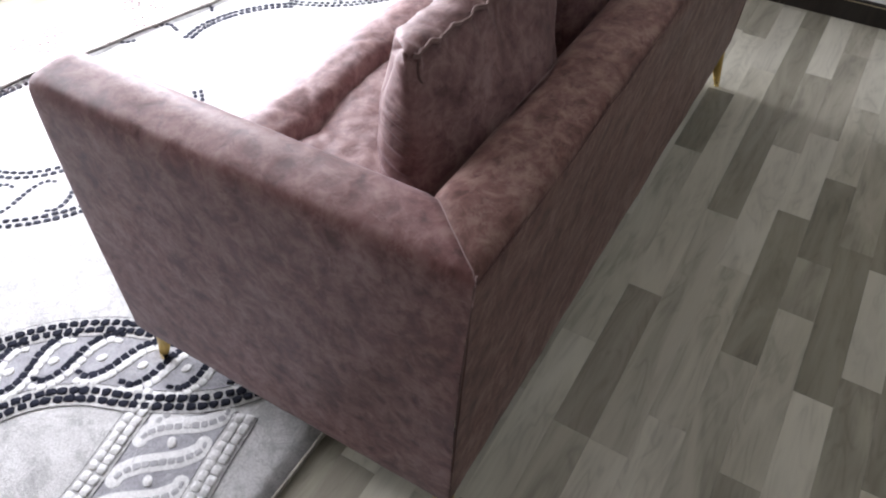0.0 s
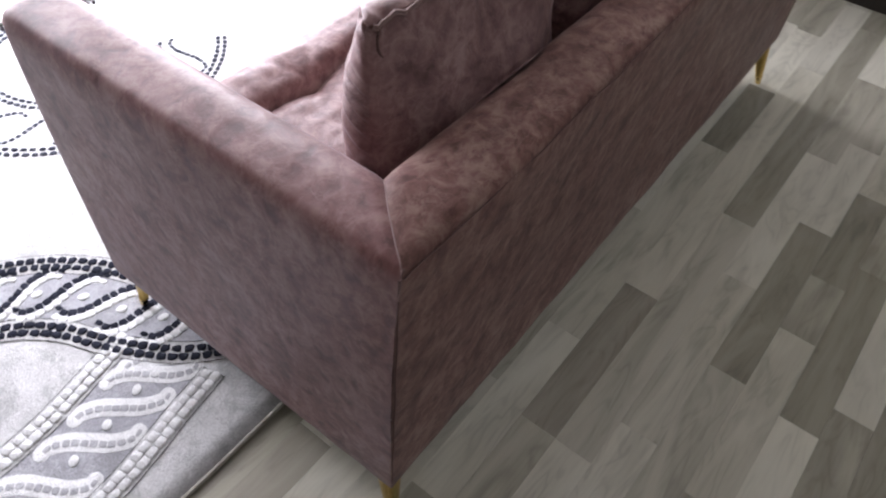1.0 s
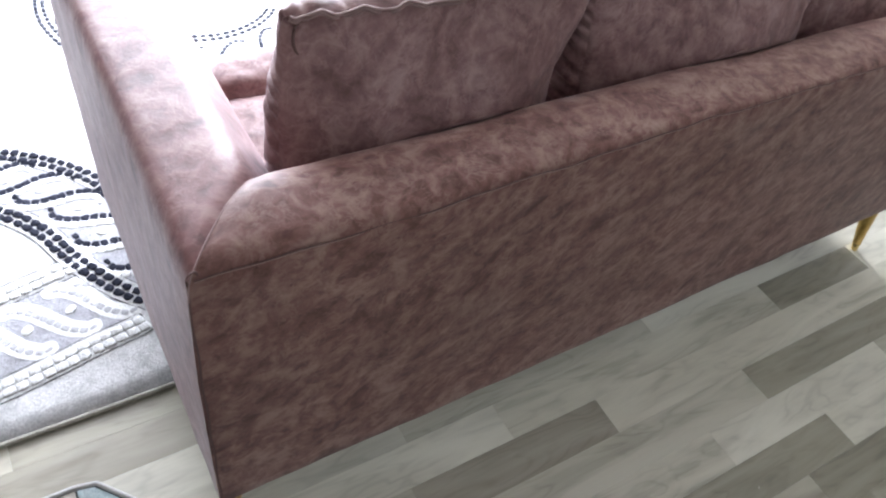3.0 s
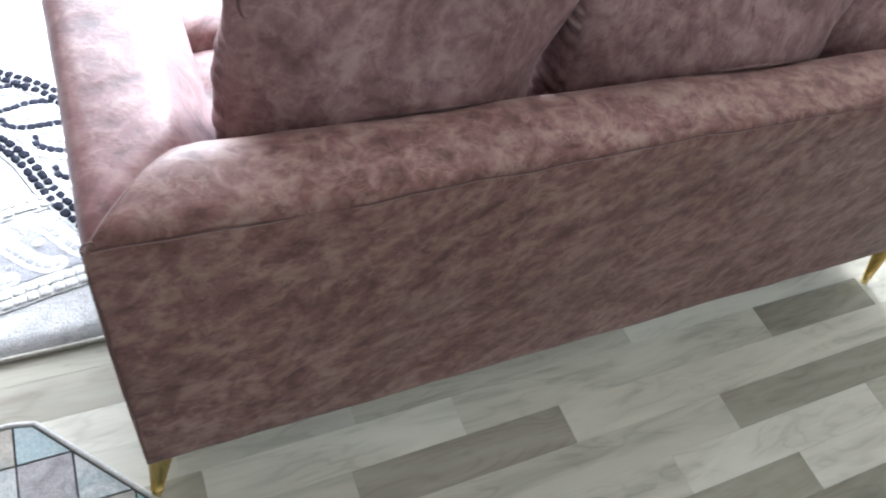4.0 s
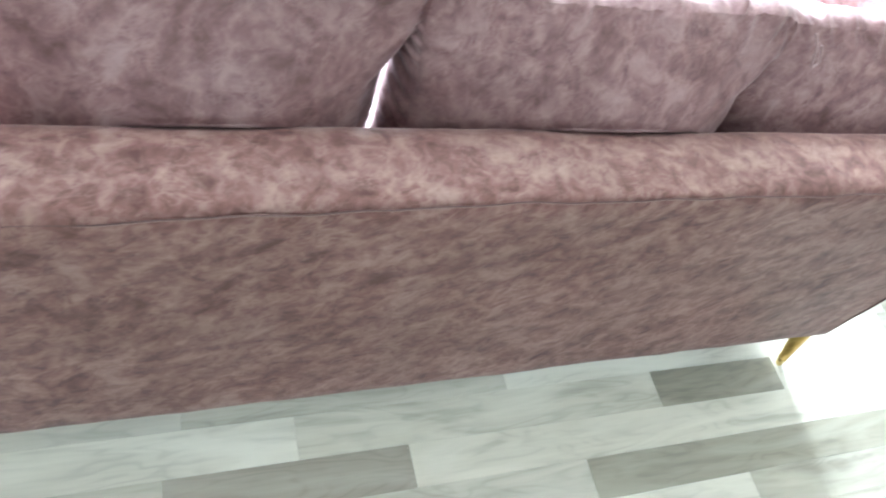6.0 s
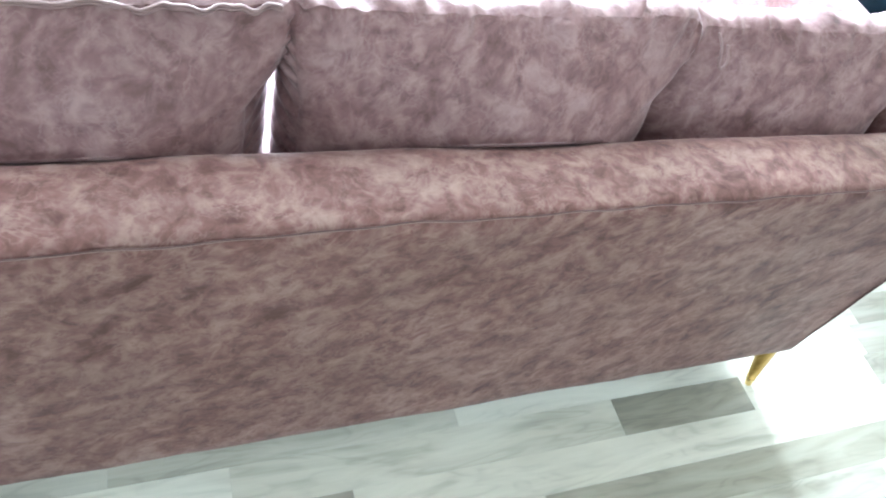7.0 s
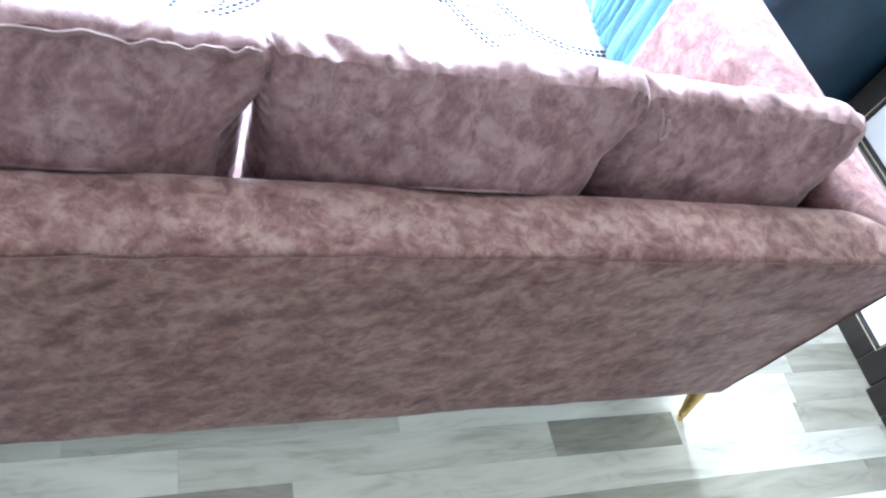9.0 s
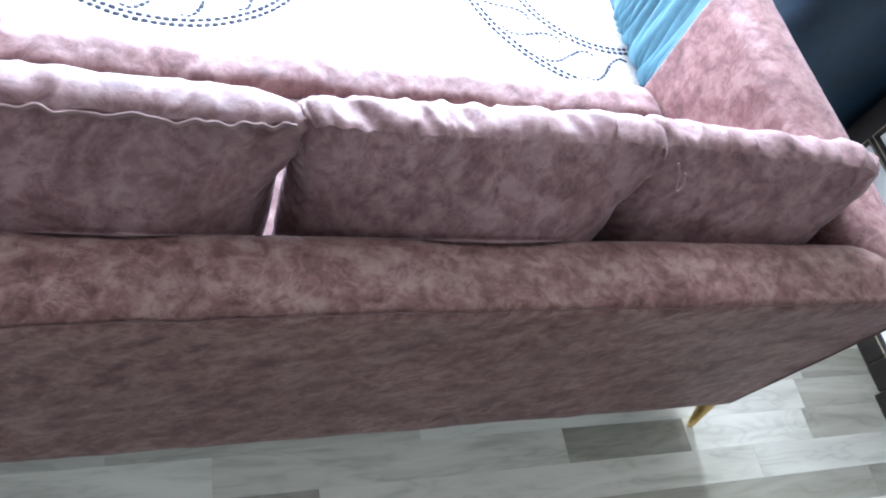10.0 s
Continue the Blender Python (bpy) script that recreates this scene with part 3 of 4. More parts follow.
                fold = (1.5 * math.sin(ph) * max(0.20, wob(run, seed, 2, 11) + 0.45) + 0.5 * wob(run, seed + 3, f * 0.02, 45)) * (1.15 - f)
            else:
                ph = run * 85 + f * 3.0 + 9 * wob(run, seed, 0, 7)
                fold = (math.sin(ph) * max(0.05, wob(run, seed, 2, 9) + 0.35) + 0.8 * wob(run, seed + 3, f * 0.02, 38)) * gather
                if j == n:
                    fold += 1.5 * gather * pleat(a.x, f * 0.05) * (1.1 - f)
            belt[q, k] = len(verts)
            verts.append(a.lerp(b_, f) + out * (0.013 * g ** 0.6 + 0.0060 * fold * (0.35 + g) * (0.3 if k in (0, rows) else 1)))
    for q in range(len(rim)):
        r = (q + 1) % len(rim)
        faces += [(belt[r, k], belt[q, k], belt[q, k + 1], belt[r, k + 1]) for k in range(rows)]
    place = Matrix.Translation(((x0 + x1) / 2, 0.230 + fwd, (top + 0.466) / 2)) @ Matrix.Rotation(radians(yaw), 4, "Z") @ Matrix.Rotation(radians(tilt), 4, "Y") @ Matrix.Rotation(radians(lean), 4, "X")
    mesh_part("cover", [rest(place @ v) for v in verts], faces, SUEDE_LIT, c)
    if wavy:
        for dz in (0.0, 0.0055):
            edge = []
            for i in range(3, n):
                p = verts[idx[-1, i, n]]
                edge.append(place @ (p + Vector((0, -0.0035 + 0.002 * math.sin(i * 0.7 + seed) - dz * 0.3, dz - 0.004 + 0.004 * math.sin(i * 0.33 + 2 * seed)))))
            mesh_part("piping", *tube(edge, 0.0024, 6), PIPING, c, "pale corded edge")
        # the cord turns down at the corner
        p = verts[idx[-1, 2, n]]
        hook = spline([place @ (p + Vector(q)) for q in ((0.022, -0.004, -0.004), (0.008, -0.008, -0.012), (0.004, -0.010, -0.034), (0.012, -0.012, -0.052), (0.034, -0.010, -0.056))], 24)
        mesh_part("piping", *tube(hook, 0.0024, 6), SEAM, c, "corded corner")
    return c


SOFT, SQUARE = (0.07, 0.07, 2.0), (0.030, 0.030, 2.0)
FULL, SLANT = (0.05, 0.34, 1.5), (0.06, 0.30, 1.6)
cushion(0.214, 0.722, -2, 1.0, ((0.02, 0.10, 1.6), FULL, SQUARE, SQUARE), True, -2.0, -0.004, 0.6, 1.005, 0.0, 0.040, 0.040, 0.094, 0.040, 0.046, -0.010)
second = cushion(0.732, 1.360, -2, 2.0, (FULL, SLANT, SQUARE, SOFT), False, 1.5, -0.006, 1.4, 1.006, side=0.040, draw=0.034)
cushion(1.345, 1.888, -2, 3.0, ((0.10, 0.40, 1.4), SLANT, SOFT, SOFT), False, -6.0, 0.022, 1.0, 0.972, -3.5, side=0.038, draw_left=-0.030)
loop = spline([(1.345, 0.164, 1.005), (1.351, 0.150, 0.990), (1.354, 0.141, 0.970), (1.362, 0.139, 0.960), (1.370, 0.143, 0.970), (1.366, 0.156, 0.990)], 24)
mesh_part("tag_loop", *tube(loop, 0.0022, 6), PIPING, second, "small corded loop")

# ---- rugs ----
RZ = 0.012                                   # height of the patterned rug


def rug_slab(x0, x1, y0, y1, z0, z1, mat, parent, name="field", bind=None):
    """A rug with softly rounded, slightly wavy edges."""
    nx, ny = 60, 40
    verts = []
    for i in range(nx):
        for j in range(ny):
            x, y = x0 + (x1 - x0) * i / (nx - 1), y0 + (y1 - y0) * j / (ny - 1)
            verts.append((x, y + (0.003 * wob(x, 0, 0, 3) if j in (0, ny - 1) else 0), z1))
    faces = grid_faces(nx, ny)
    rim = [(i, 0) for i in range(nx)] + [(nx - 1, j) for j in range(1, ny)] + [(i, ny - 1) for i in range(nx - 2, -1, -1)] + [(0, j) for j in range(ny - 2, 0, -1)]
    low = len(verts)
    for i, j in rim:
        x, y, z = verts[i * ny + j]
        verts.append((x, y, z0))
    for q in range(len(rim)):
        r = (q + 1) % len(rim)
        a, c = rim[q], rim[r]
        faces.append((a[0] * ny + a[1], c[0] * ny + c[1], low + r, low + q)[::-1])
    ob = mesh_part(name, verts, faces, mat, parent)
    if bind:
        edge = [(verts[i * ny + j][0], verts[i * ny + j][1], (z0 + z1) / 2 + 0.001) for i, j in rim]
        mesh_part("binding", *tube(edge, (z1 - z0) / 2, 6, True), bind, parent, "stitched edge binding")
    return ob


class Chips:
    """Many small raised chips of pile gathered into one mesh."""

    def __init__(self, rough=0.2):
        self.rough, self.n = rough, 10
        self.verts, self.faces = [], []

    def add(self, cx, cy, lx, ly, ang, z, h, rnd, p=0.42):
        """A rounded, uneven cobble: lx along ang, ly across."""
        ca, sa = math.cos(ang), math.sin(ang)
        b0 = len(self.verts)
        n = self.n
        jit = [1 + self.rough * (rnd.random() - 0.5) for _ in range(n)]
        for grow, zz in ((1.0, z), (0.985, z + h * 0.75), (0.88, z + h)):
            for k in range(n):
                w = 2 * math.pi * (k + 0.5) / n
                c, s = math.cos(w), math.sin(w)
                ex, ey = math.copysign(abs(c) ** p, c), math.copysign(abs(s) ** p, s)
                j = jit[k]
                x, y = ex * lx / 2 * grow * j, ey * ly / 2 * grow * j
                self.verts.append((cx + ca * x - sa * y, cy + sa * x + ca * y, zz))
        for q in (0, 1):
            for k in range(n):
                self.faces.append((b0 + q * n + k, b0 + q * n + (k + 1) % n, b0 + (q + 1) * n + (k + 1) % n, b0 + (q + 1) * n + k))
        self.faces.append(tuple(b0 + 2 * n + k for k in range(n)))

    def row(self, pts, length, width, gap, z, h, rnd, taper=False, p=0.42):
        """Chips in a row along a line of points."""
        total = sum((c - a).length for a, c in zip(pts, pts[1:]))
        nxt, run = length / 2, 0.0
        for a, c in zip(pts, pts[1:]):
            d = (c - a).length
            while d > 0 and nxt <= run + d:
                at = a.lerp(c, (nxt - run) / d)
                f = nxt / total
                wd = width * (1 - 0.45 * abs(2 * f - 1) ** 5) if taper else width
                self.add(at.x, at.y, (length - gap) * (0.9 + 0.2 * rnd.random()), wd * (0.9 + 0.2 * rnd.random()), math.atan2(c.y - a.y, c.x - a.x) + 0.12 * (rnd.random() - 0.5), z, h, rnd, p)
                nxt += length * (0.92 + 0.16 * rnd.random())
            run += d

    def made(self, name, mat, parent, label, single="", count=0):
        """The first chips as objects of their own, the rest joined."""
        nv, nf = self.n * 3, self.n * 2 + 1
        count = min(count, len(self.verts) // nv)
        for q in range(count):
            vs = [Vector(v) for v in self.verts[q * nv:(q + 1) * nv]]
            mid = sum(vs, Vector()) / nv
            mid.z = vs[0].z
            ob = mesh_part(single, [v - mid for v in vs], [tuple(k - q * nv for k in f) for f in self.faces[q * nf:(q + 1) * nf]], mat, parent)
            ob.location = mid
        rest = [tuple(k - count * nv for k in f) for f in self.faces[count * nf:]]
        if rest:
            tagged(mesh_part(name, self.verts[count * nv:], rest, mat, parent, label), kind="stuff")


def offset(pts, d):
    out = []
    for i, p in enumerate(pts):
        a, c = pts[max(0, i - 1)], pts[min(len(pts) - 1, i + 1)]
        t = (c - a).normalized()
        out.append(p + d * Vector((-t.y, t.x, 0)))
    return out


def arc(cx, cy, r, a0, a1, n=90):
    return [Vector((cx + r * math.cos(radians(a0 + (a1 - a0) * i / n)), cy + r * math.sin(radians(a0 + (a1 - a0) * i / n)), 0)) for i in range(n + 1)]


def ribbon(pts, half, z, mat, parent, label="grey ground of the twisted band", name="band"):
    l, r = offset(pts, half), offset(pts, -half)
    verts = [(p.x, p.y, z) for q in zip(l, r) for p in q]
    mesh_part(name, verts, [f[::-1] for f in grid_faces(len(pts), 2)], mat, parent, label)


LEAF = -0.0105                               # the dark half of a leaf lies on its right


def braid(center, half, dark, pale, shade, parent, kind, rnd, z, step):
    """A twisted band along center: a double cobble row on each side, S-shaped leaves and round eyes between."""
    # far bands: smaller, greyer chips stand in for glare washing them out
    light, far = kind == "light", kind == "far"
    edge = pale if light else dark
    for sgn in (-1, 1):
        mid = offset(center, sgn * (half - 0.0118))
        if not far:
            ribbon(mid, 0.031, z + 0.0005, PILE_WHITE, parent, "ivory ground of the cobble rows", "row_ground")
        for o in (0.0, 0.0235):
            ln, wd, gap = (0.027, 0.0150, 0.0065) if far else ((0.0275, 0.0225, 0.0020) if light else (0.0275, 0.0210, 0.0035))
            edge.row(offset(center, sgn * (half - o)), ln, wd, gap, z + 0.0004, 0.0036 if light else 0.003, rnd, False, 0.42 if light else 0.62)
        if not far:
            # raised dark tubes give the carved grooves their shade by colour
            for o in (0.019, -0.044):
                mesh_part("carved_line", *tube([(p.x, p.y, z + 0.0004) for p in offset(center, sgn * (half + o))], 0.0010, 5), PILE_GROOVE_SHADE, parent, "carved outline")
    total = sum((c - a).length for a, c in zip(center, center[1:]))
    k = int(total / step)
    turn = -1 if light else 1
    size = 0.86 if light else 1.0
    for q in range(k):
        i = int((q + 0.5) / k * (len(center) - 1))
        p, t = center[i], (center[min(i + 1, len(center) - 1)] - center[max(i - 1, 0)]).normalized()
        nrm = Vector((-t.y, t.x, 0))
        wide = size * (half - 0.046) / 0.080
        ctrl = [p + t * a * turn * size + nrm * c * wide for a, c in ((-0.105, -0.066), (-0.068, -0.076), (-0.028, -0.046), (0.0, 0.0), (0.028, 0.046), (0.068, 0.076), (0.105, 0.066))]
        leaf = spline(ctrl, 48)
        if light:
            n = len(leaf)
            wide_at = [0.0235 * max(0.0, 1 - abs(2 * k / (n - 1) - 1) ** 6) ** 0.5 for k in range(n)]
            side = [offset(leaf, 1.0)[k] - leaf[k] for k in range(n)]
            verts = [tuple(leaf[k] + side[k] * (f * wide_at[k]) + Vector((0, 0, z + 0.0006 + 0.0008 * (1 - f * f)))) for k in range(n) for f in (-1, -0.5, 0, 0.5, 1)]
            mesh_part("leaf", verts, [f[::-1] for f in grid_faces(n, 5)], PILE_RAISED, parent, "white leaf in the twisted band")
            shade.row(offset(leaf[5:-5], -0.003), 0.0205, 0.0175, 0.0030, z + 0.0010, 0.0008, rnd, True)
        elif far:
            dark.row(leaf, 0.0215, 0.0155, 0.0040, z, 0.0018, rnd, True)
        else:
            dark.row(offset(leaf, LEAF), 0.0215, 0.0215, 0.0016, z, 0.0018, rnd, True, 0.5)
            pale.row(offset(leaf, -LEAF), 0.0225, 0.0225, 0.0008, z, 0.0018, rnd, True)
        if not far:
            e = p + t * (0.5 * step)
            pale.add(e.x, e.y, 0.030, 0.022, math.atan2(t.y, t.x) + 0.6, z, 0.002, rnd, 1.0)


def patterned_rug():
    rug = thing("patterned_rug", "ivory and grey carved rug with dark cobbled twisted bands", "rug")
    rug_slab(-2.2, 2.72, 0.378, 2.42, 0.0, RZ, PILE_WHITE, rug, bind=PILE_EDGE)
    rnd = random.Random(5)
    dark, pale, shade, slate = Chips(0.34), Chips(0.10), Chips(0.06), Chips(0.2)
    near = spline([(0.62, 0.640, 0), (0.42, 0.590, 0), (0.23, 0.625, 0), (0.085, 0.715, 0), (-0.005, 0.850, 0), (-0.070, 1.000, 0),
                   (-0.165, 1.120, 0), (-0.290, 1.195, 0), (-0.44, 1.225, 0), (-0.62, 1.17, 0), (-0.80, 1.05, 0)], 160)
    ribbon(near, 0.118, RZ + 0.0014, PILE_GREY, rug)
    braid(near, 0.118, dark, pale, shade, rug, "dark", rnd, RZ + 0.0014, 0.122)
    light = spline([(-0.035, 0.688, 0), (-0.06, 0.682, 0), (-0.15, 0.667, 0), (-0.25, 0.645, 0), (-0.36, 0.628, 0), (-0.50, 0.625, 0), (-0.66, 0.66, 0)], 90)
    ribbon(light, 0.137, RZ + 0.0006, PILE_GREY, rug)
    braid(light, 0.137, dark, pale, shade, rug, "light", rnd, RZ + 0.0006, 0.100)
    for cx, cy, rad, a0, a1 in ((0.54, 1.94, 0.400, 70, 323), (2.24, 1.93, 0.505, 195, 330), (-1.15, 1.75, 0.405, 0, 360)):
        c = arc(cx, cy, rad, a0, a1, 140)
        braid(c, 0.125, slate, pale, shade, rug, "far", rnd, RZ, 0.150)
    sweep = spline([(1.645, 1.735, 0), (1.575, 1.82, 0), (1.46, 1.90, 0), (1.32, 1.945, 0), (1.19, 1.935, 0)], 40)
    for o in (0.0, 0.0255):
        slate.row(offset(sweep, o), 0.026, 0.020, 0.004, RZ, 0.003, rnd)
    for hook in ([(1.03, 2.15, 0), (1.055, 2.105, 0), (1.09, 2.085, 0)], [(1.19, 2.10, 0), (1.24, 2.065, 0), (1.225, 2.005, 0)], [(1.42, 2.055, 0), (1.44, 2.02, 0), (1.41, 1.985, 0)]):
        slate.row(spline(hook, 20), 0.022, 0.017, 0.004, RZ, 0.003, rnd)
    slate.made("washed_cobbles", PILE_DARK_GLARE, rug, "raised dark cobble tufts, greyed for window glare")
    shade.made("grey_inlay", PILE_SHADE, rug, "grey squares inset in white leaves")
    dark.made("dark_cobbles", PILE_DARK, rug, "raised blue-black cobble tufts", "dark_cobble", 300)
    pale.made("pale_cobbles", PILE_RAISED, rug, "raised white cobble tufts", "pale_cobble", 300)


def far_rug():
    """A second rug that overlaps the first one, turned a little."""
    ob = thing("flat_woven_rug", "cream floral rug with a dark fringed edge", "rug", (1.06, 2.134, RZ + 0.002))
    ob.rotation_euler = (0, 0, radians(-14.2))
    rug_slab(-1.75, 0.9, 0.0, 0.34, 0.0, 0.010, PILE_CREAM, ob)
    rnd = random.Random(9)
    cord = [(x, -0.012 + 0.004 * math.sin(x * 13), 0.010 + 0.002 * math.sin(x * 29)) for x in np.linspace(-1.75, 0.9, 100)]
    mesh_part("border", *tube(cord, 0.0055, 6), PILE_CORD, ob, "ash-grey rolled border")
    tufts = Chips()
    for q in range(114):
        x = -1.75 + 2.65 * q / 113
        if wob(x, 3, 0, 2.2) > 0.02:
            tufts.add(x, -0.028 - 0.006 * rnd.random(), 0.014, 0.030, 0.4 * (rnd.random() - 0.5), -0.002, 0.008, rnd)
    tufts.made("fringe", PILE_FRINGE, ob, "dark knotted fringe")
    flowers = Chips()
    for q in range(26):
        cx, cy = -1.68 + 2.5 * rnd.random(), 0.05 + 0.24 * rnd.random()
        for k in range(7):
            w = 2 * math.pi * k / 7
            flowers.add(cx + 0.035 * math.cos(w), cy + 0.035 * math.sin(w), 0.022, 0.012, w, 0.010, 0.002, rnd)
    flowers.made("flower_motif", pile("faded_rose_pile", (0.17, 0.13, 0.135), (0.28, 0.215, 0.22)), ob, "faded rose flowers")


patterned_rug()
far_rug()


def small_mat():
    """A bevel-cornered mat of coloured squares and triangles between dark lines."""
    mat = thing("accent_mat", "small mat with aqua, grey and white patches and dark lines", "mat")
    x0, x1, y0, y1, ch = -1.30, 0.068, -1.05, 0.224, 0.285
    out = [(x0 + ch, y0), (x1 - ch, y0), (x1, y0 + ch), (x1, y1 - ch - 0.05), (x1 - 0.022, y1 - ch - 0.005), (x1 - ch + 0.02, y1 - 0.008), (x1 - ch - 0.02, y1), (x0 + ch, y1), (x0, y1 - ch), (x0, y0 + ch)]

    def poly(pts, z0, z1):
        n = len(pts)
        return [(x, y, z0) for x, y in pts] + [(x, y, z1) for x, y in pts], [tuple(range(n))[::-1], tuple(range(n, 2 * n))] + [(k, (k + 1) % n, n + (k + 1) % n, n + k) for k in range(n)]
    mesh_part("ground", *poly(out, 0.0, 0.0045), MAT_LINE, mat, "dark woven ground", False)
    edge = [(x, y, 0.0055) for x, y in out]
    fine = []
    for (ax, ay, az), (bx, by, bz) in zip(edge, edge[1:] + edge[:1]):
        fine += [(ax + (bx - ax) * k / 10, ay + (by - ay) * k / 10, az) for k in range(10)]
    mesh_part("binding", *tube(fine, 0.0055, 8, True), MAT_BIND, mat, "white corded binding")

    def clip(pts, inset=0.009):
        """A convex polygon cut to the mat's outline, set in a little."""
        for (ax, ay), (bx, by) in zip(out, out[1:] + out[:1]):
            ln = math.hypot(bx - ax, by - ay)
            nx, ny = -(by - ay) / ln, (bx - ax) / ln
            d = [((x - ax) * nx + (y - ay) * ny - inset) for x, y in pts]
            res = []
            for q in range(len(pts)):
                r = (q + 1) % len(pts)
                if d[q] >= 0:
                    res.append(pts[q])
                if (d[q] >= 0) != (d[r] >= 0):
                    f = d[q] / (d[q] - d[r])
                    res.append((pts[q][0] + (pts[r][0] - pts[q][0]) * f, pts[q][1] + (pts[r][1] - pts[q][1]) * f))
            pts = res
            if len(pts) < 3:
                return []
        return pts
    kinds = [MAT_TEAL, MAT_GREY, MAT_WHITE, MAT_BEIGE, MAT_GREEN, MAT_WHITE, MAT_GREY]
    gx, gy, cell, g = -0.036, 0.022, 0.100, 0.0023
    for i in range(-13, 2):
        for j in range(-12, 4):
            ax, ay = gx + i * cell, gy + j * (cell + 0.012)
            bx, by = ax + cell, ay + cell + 0.012
            pick = (i * 3 + j * 5) % 7
            if (i, j) == (0, -1):
                pick = 4
            elif (i, j) in ((-2, 1), (-1, 1)):
                pick = 0
            elif (i, j) in ((-2, 0),):
                pick = 1
            elif (i, j) == (-1, 0):
                pick = 2
            elif (i, j) == (-1, -1):
                pick = 3
            for tri in ([(ax + g, ay + g), (bx - g, ay + g), (bx - g, by - g), (ax + g, by - g)],):
                pts = clip(tri)
                if len(pts) >= 3:
                    mesh_part("patch", *poly(pts, 0.0044, 0.0085), kinds[pick], mat, "", False)


small_mat()


# ---- the dark cabinets ----
def cabinet(y0, y1, face, height, label):
    """A walnut unit that faces -x: plinth, framed front with beaded gold lines and white panels, top."""
    c = thing("display_cabinet", label, "cabinet", (face, y0, 0), "dark cabinets by the wall")
    w, d = y1 - y0, X1 - 0.02 - face
    part("body", box(0.02, d, 0.0, w, 0.0, height - 0.03, 0.004), WALNUT, c)
    part("top", box(-0.012, d, -0.010, w + 0.010, height - 0.03, height, 0.006), WALNUT, c)
    st, r0, r1 = 0.095, 0.095, 0.07
    part("stile", box(0.0, 0.02, 0.0, st, 0.0, height - 0.032, 0.004), WALNUT, c)
    part("stile", box(0.0, 0.02, w - st, w, 0.0, height - 0.032, 0.004), WALNUT, c)
    rails = [(0.0, r0), (0.395, 0.43), (height - 0.03 - r1, height - 0.032)]
    for a, b_ in rails:
        part("rail", box(0.001, 0.02, st, w - st, a, b_, 0.004), WALNUT, c)
    for (a0, a1), (b0, b1) in zip(rails, rails[1:]):
        part("panel", box(0.014, 0.0195, st + 0.002, w - st - 0.002, a1 + 0.002, b0 - 0.002, 0.001), LACQUER, c, "glossy white panel")
        n = 18
        y_a, y_b, z_a, z_b = st - 0.008, w - st + 0.008, a1 - 0.008, b0 + 0.008
        loop = [(-0.0015, y_a + (y_b - y_a) * k / n, z_a) for k in range(n)] + [(-0.0015, y_b, z_a + (z_b - z_a) * k / n) for k in range(n)]
        loop += [(-0.0015, y_b + (y_a - y_b) * k / n, z_b) for k in range(n)] + [(-0.0015, y_a, z_b + (z_a - z_b) * k / n) for k in range(n)]
        mesh_part("bead", *tube(loop, 0.0022, 6, True), CORD, c, "thin pale gilt bead")
    return c


cabinet(0.055, 0.900, 2.797, 0.90, "dark walnut cabinet with white panels and gold beading")
cabinet(-0.80, 0.045, 2.768, 0.90, "dark walnut cabinet standing slightly proud of its neighbour")


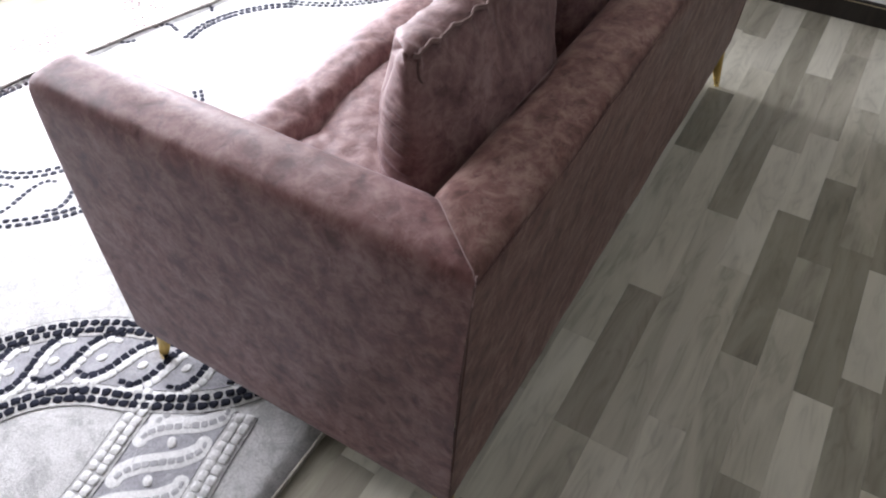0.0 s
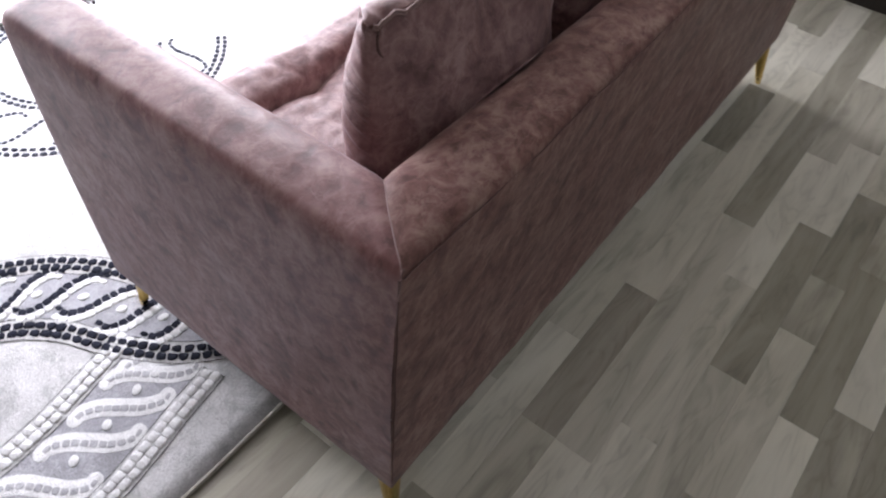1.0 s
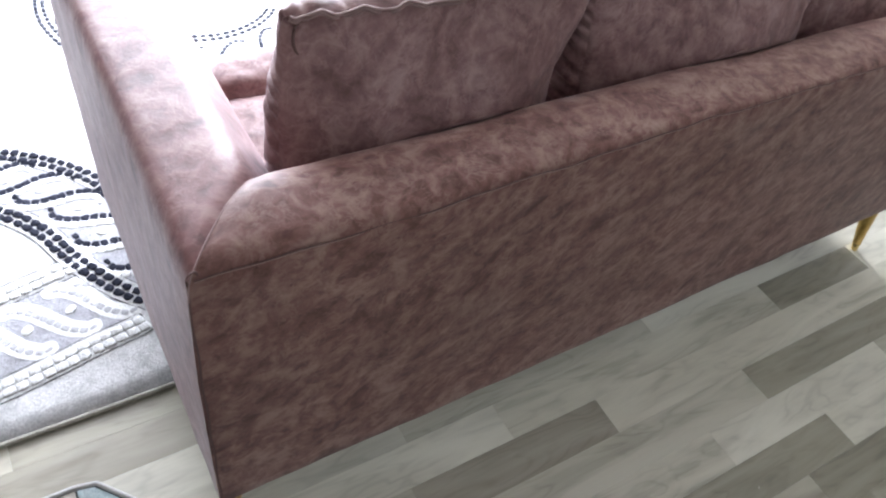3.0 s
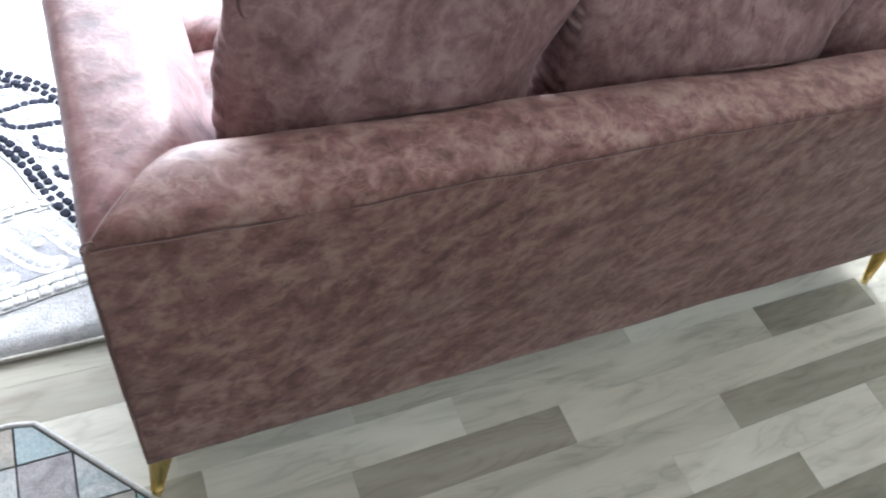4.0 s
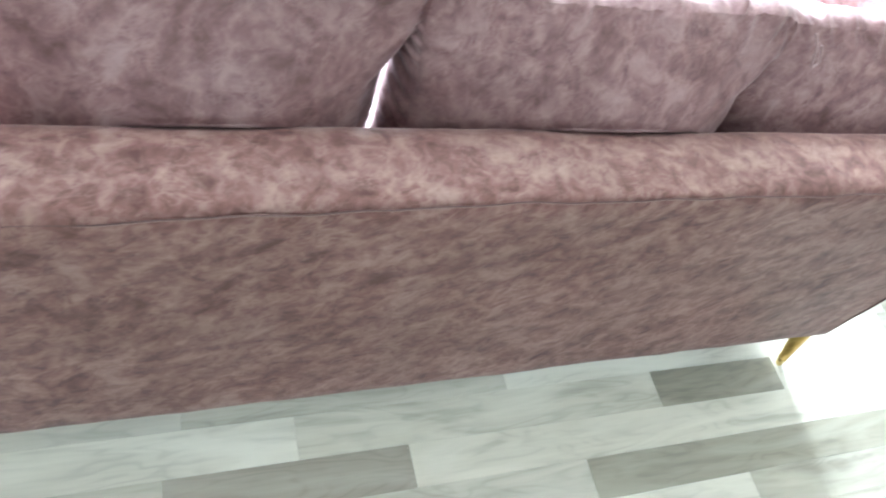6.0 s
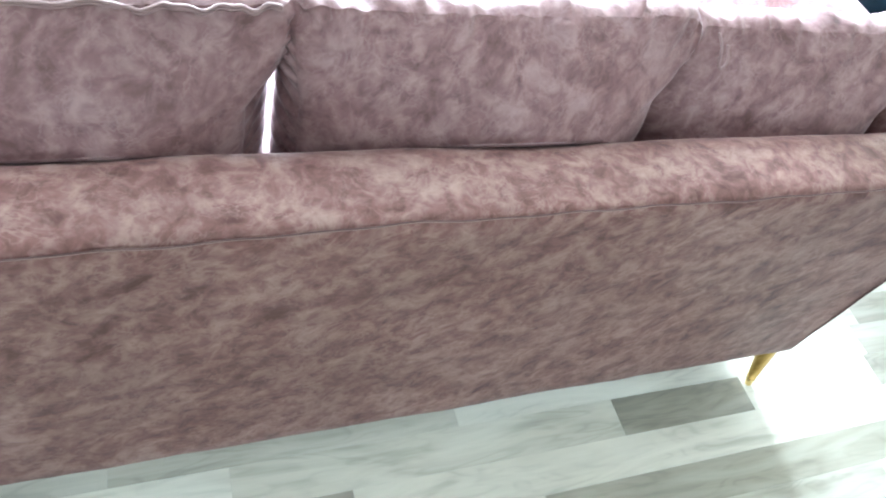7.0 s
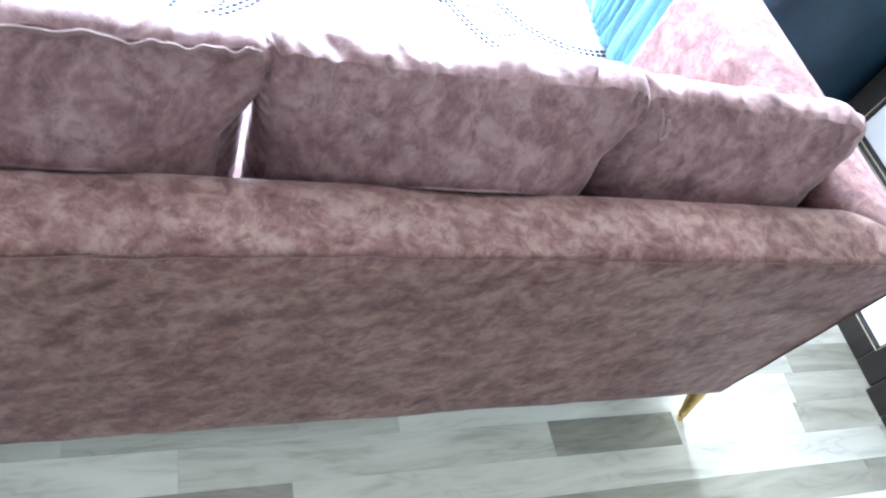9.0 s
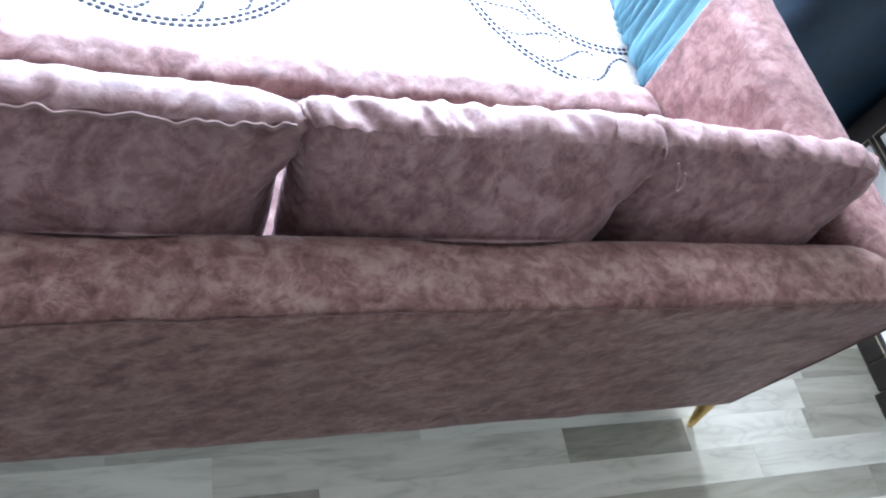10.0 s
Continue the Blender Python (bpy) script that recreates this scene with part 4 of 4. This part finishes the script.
# ---- teal armchair ----
def armchair():
    c = thing("armchair", "deep teal velvet armchair with a pleated arm cover", "armchair", (2.265, 0.965, RZ + 0.004))
    # shell: a horseshoe wall that opens to +y, high behind and lower along the arms
    path = [(0.0, 0.88), (0.0, 0.6), (0.0, 0.3), (0.03, 0.1), (0.14, 0.0), (0.45, -0.01), (0.76, 0.0), (0.87, 0.1), (0.90, 0.3), (0.90, 0.6), (0.90, 0.88)]
    fine = spline([(x, y, 0) for x, y in path], 90)
    verts = []
    for i, p in enumerate(fine):
        a, q = fine[max(0, i - 1)], fine[min(len(fine) - 1, i + 1)]
        t = (q - a).normalized()
        nrm = Vector((-t.y, t.x, 0))
        rise = max(0.0, min(1.0, (0.50 - p.y) / 0.40))
        top = 0.56 + 0.38 * rise * rise * (3 - 2 * rise)
        th = 0.12
        for d, z in ((0.0, 0.05), (-0.008, 0.25), (-0.012, top - 0.06), (0.0, top - 0.018), (0.03, top), (0.085, top), (th, top - 0.025), (th + 0.008, top - 0.08), (th + 0.004, 0.30)):
            v = p + nrm * d
            verts.append((v.x, v.y, z + 0.004 * wob(v.x, v.y, z, 12)))
    m = 9
    faces = grid_faces(len(fine), m)
    faces += [tuple(range(m))[::-1], tuple((len(fine) - 1) * m + k for k in range(m))]
    mesh_part("shell", verts, [f[::-1] for f in faces], TEAL, c, "curved velvet shell")
    # pleated cover over the arm, in the lit copy of the velvet
    ny, prof = 240, [(0.004, 0.040), (-0.016, 0.10), (-0.022, 0.20), (-0.022, 0.36), (-0.022, 0.50), (-0.012, 0.55), (0.014, 0.578), (0.06, 0.582), (0.11, 0.560), (0.128, 0.50)]
    verts = []
    for x, z in prof:
        for j in range(ny):
            y = 0.22 + 0.67 * j / (ny - 1)
            yy = y + 0.30 * (z - 0.2) + 0.02 * wob(y, z, 2, 6)
            sharp = math.sin(yy * 40 + 6 * wob(yy, z * 0.3, 3, 5))
            pleat = 0.024 * (abs(sharp) ** 0.6 - 0.5 + 0.25 * wob(yy, z * 0.2, 7, 9))
            verts.append((x - (pleat if z < 0.56 else 0), y, z + (pleat if z >= 0.56 else 0)))
    mesh_part("pleated_arm_cover", verts, grid_faces(len(prof), ny), TEAL_LIT, c, "pleated velvet arm cover in a daylit colour")
    part("seat", box(0.13, 0.77, 0.13, 0.90, 0.36, 0.46, 0.03, 4), TEAL, c, smooth=True)
    part("base", box(0.05, 0.85, 0.06, 0.86, 0.04, 0.36, 0.02), TEAL, c)
    for x, y in ((0.10, 0.08), (0.10, 0.82), (0.76, 0.10), (0.76, 0.80)):
        mesh_part("leg", *lathe([(x, y, -RZ * 0.3, 0.016), (x, y, 0.06, 0.022)], 14), WALNUT, c)


armchair()


# ---- floor strips ----
ROW = 0.0972                                 # width of a strip
# joints along x and the tone of each strip that follows, by row; row 0 begins at y = 0.0225 and rows count towards -y
STRIPS = {
    # rows -3 to -1 are lifted near the sofa, light put into their tone
    -3: [(-0.70, "taupe"), (0.037, "pale"), (0.60, "light")],
    -2: [(-0.9, "pale"), (-0.2, "pale"), (0.55, "light")],
    -1: [(-0.60, "pale"), (0.05, "pale"), (0.42, "light"), (1.166, "pale"), (2.46, "mid")],
    0: [(-0.85, "light"), (-0.42, "mid"), (0.090, "pale"), (0.650, "light"), (1.577, "dark"), (1.980, "pale"), (2.440, "mid")],
    1: [(-0.70, "light"), (0.378, "taupe"), (0.893, "light"), (2.200, "pale")],
    2: [(-0.9, "mid"), (-0.25, "pale"), (0.376, "light"), (1.315, "dark"), (2.612, "dark")],
    3: [(-0.6, "light"), (0.10, "pale"), (0.512, "light"), (1.10, "pale"), (1.75, "mid"), (2.27, "pale")],
    4: [(-0.4, "mid"), (0.30, "light"), (0.795, "dark"), (1.427, "pale"), (1.887, "mid"), (2.5, "mid")],
    5: [(-0.8, "light"), (-0.1, "mid"), (0.45, "light"), (1.02, "mid"), (1.25, "dark"), (1.665, "light"), (2.13, "pale")],
    6: [(-0.3, "light"), (0.25, "pale"), (0.767, "dark"), (1.36, "mid"), (1.95, "light"), (2.5, "mid")],
    7: [(-0.5, "light"), (0.20, "mid"), (0.870, "pale"), (1.304, "dark"), (1.86, "light"), (2.40, "mid")],
}


def strip_mesh(x0, x1, y0, y1, verts, faces):
    """A flat strip with a fine bevel all round; ten faces at most."""
    g, bv = 0.00015, 0.0004
    b0 = len(verts)
    for e, z in ((g, -0.008), (g, -0.0003), (g + bv, 0.0)):
        verts += [(x0 + e, y0 + e, z), (x1 - e, y0 + e, z), (x1 - e, y1 - e, z), (x0 + e, y1 - e, z)]
    for q in (0, 4):
        for k in range(4):
            faces.append((b0 + q + k, b0 + q + (k + 1) % 4, b0 + q + 4 + (k + 1) % 4, b0 + q + 4 + k))
    faces.append((b0 + 8, b0 + 9, b0 + 10, b0 + 11))


def floor_strips():
    floor_ob = bpy.data.objects["floor"]
    rnd = random.Random(21)
    rest = {k: ([], []) for k in OAK}
    top = 0.0225
    for r in range(-44, 60):
        y1 = top - ROW * r
        y0 = y1 - ROW
        if y1 > Y1 or y0 < Y0:
            continue
        if r in STRIPS:
            cuts = list(STRIPS[r])
            x = cuts[0][0]
            while x > X0:
                x -= 0.4 + 0.5 * rnd.random()
                cuts.insert(0, (x, rnd.choice(("light", "mid", "light", "dark"))))
            x = cuts[-1][0] + 0.55
            while x < X1:
                cuts.append((x, rnd.choice(("light", "mid", "light", "mid", "dark"))))
                x += 0.4 + 0.5 * rnd.random()
        else:
            x, cuts = X0 - 0.5 * rnd.random(), []
            while x < X1:
                cuts.append((x, rnd.choice(("light", "mid", "light", "mid", "dark"))))
                x += 0.4 + 0.55 * rnd.random()
        for (a, tone), (b_, _) in zip(cuts, cuts[1:] + [(X1, "")]):
            a, b_ = max(a, X0), min(b_, X1)
            if b_ - a < 0.01:
                continue
            if -4 <= r <= 12 and b_ > -0.9:
                v, f = [], []
                strip_mesh(a - (a + b_) / 2, b_ - (a + b_) / 2, -ROW / 2, ROW / 2, v, f)
                ob = mesh_part("strip", v, f, OAK[tone], floor_ob, "", False)
                ob.location = ((a + b_) / 2, (y0 + y1) / 2, 0)
            else:
                strip_mesh(a, b_, y0, y1, *rest[tone])
    for k, (v, f) in rest.items():
        tagged(mesh_part("strips", v, f, OAK[k], floor_ob, "", False), kind="stuff")


floor_strips()
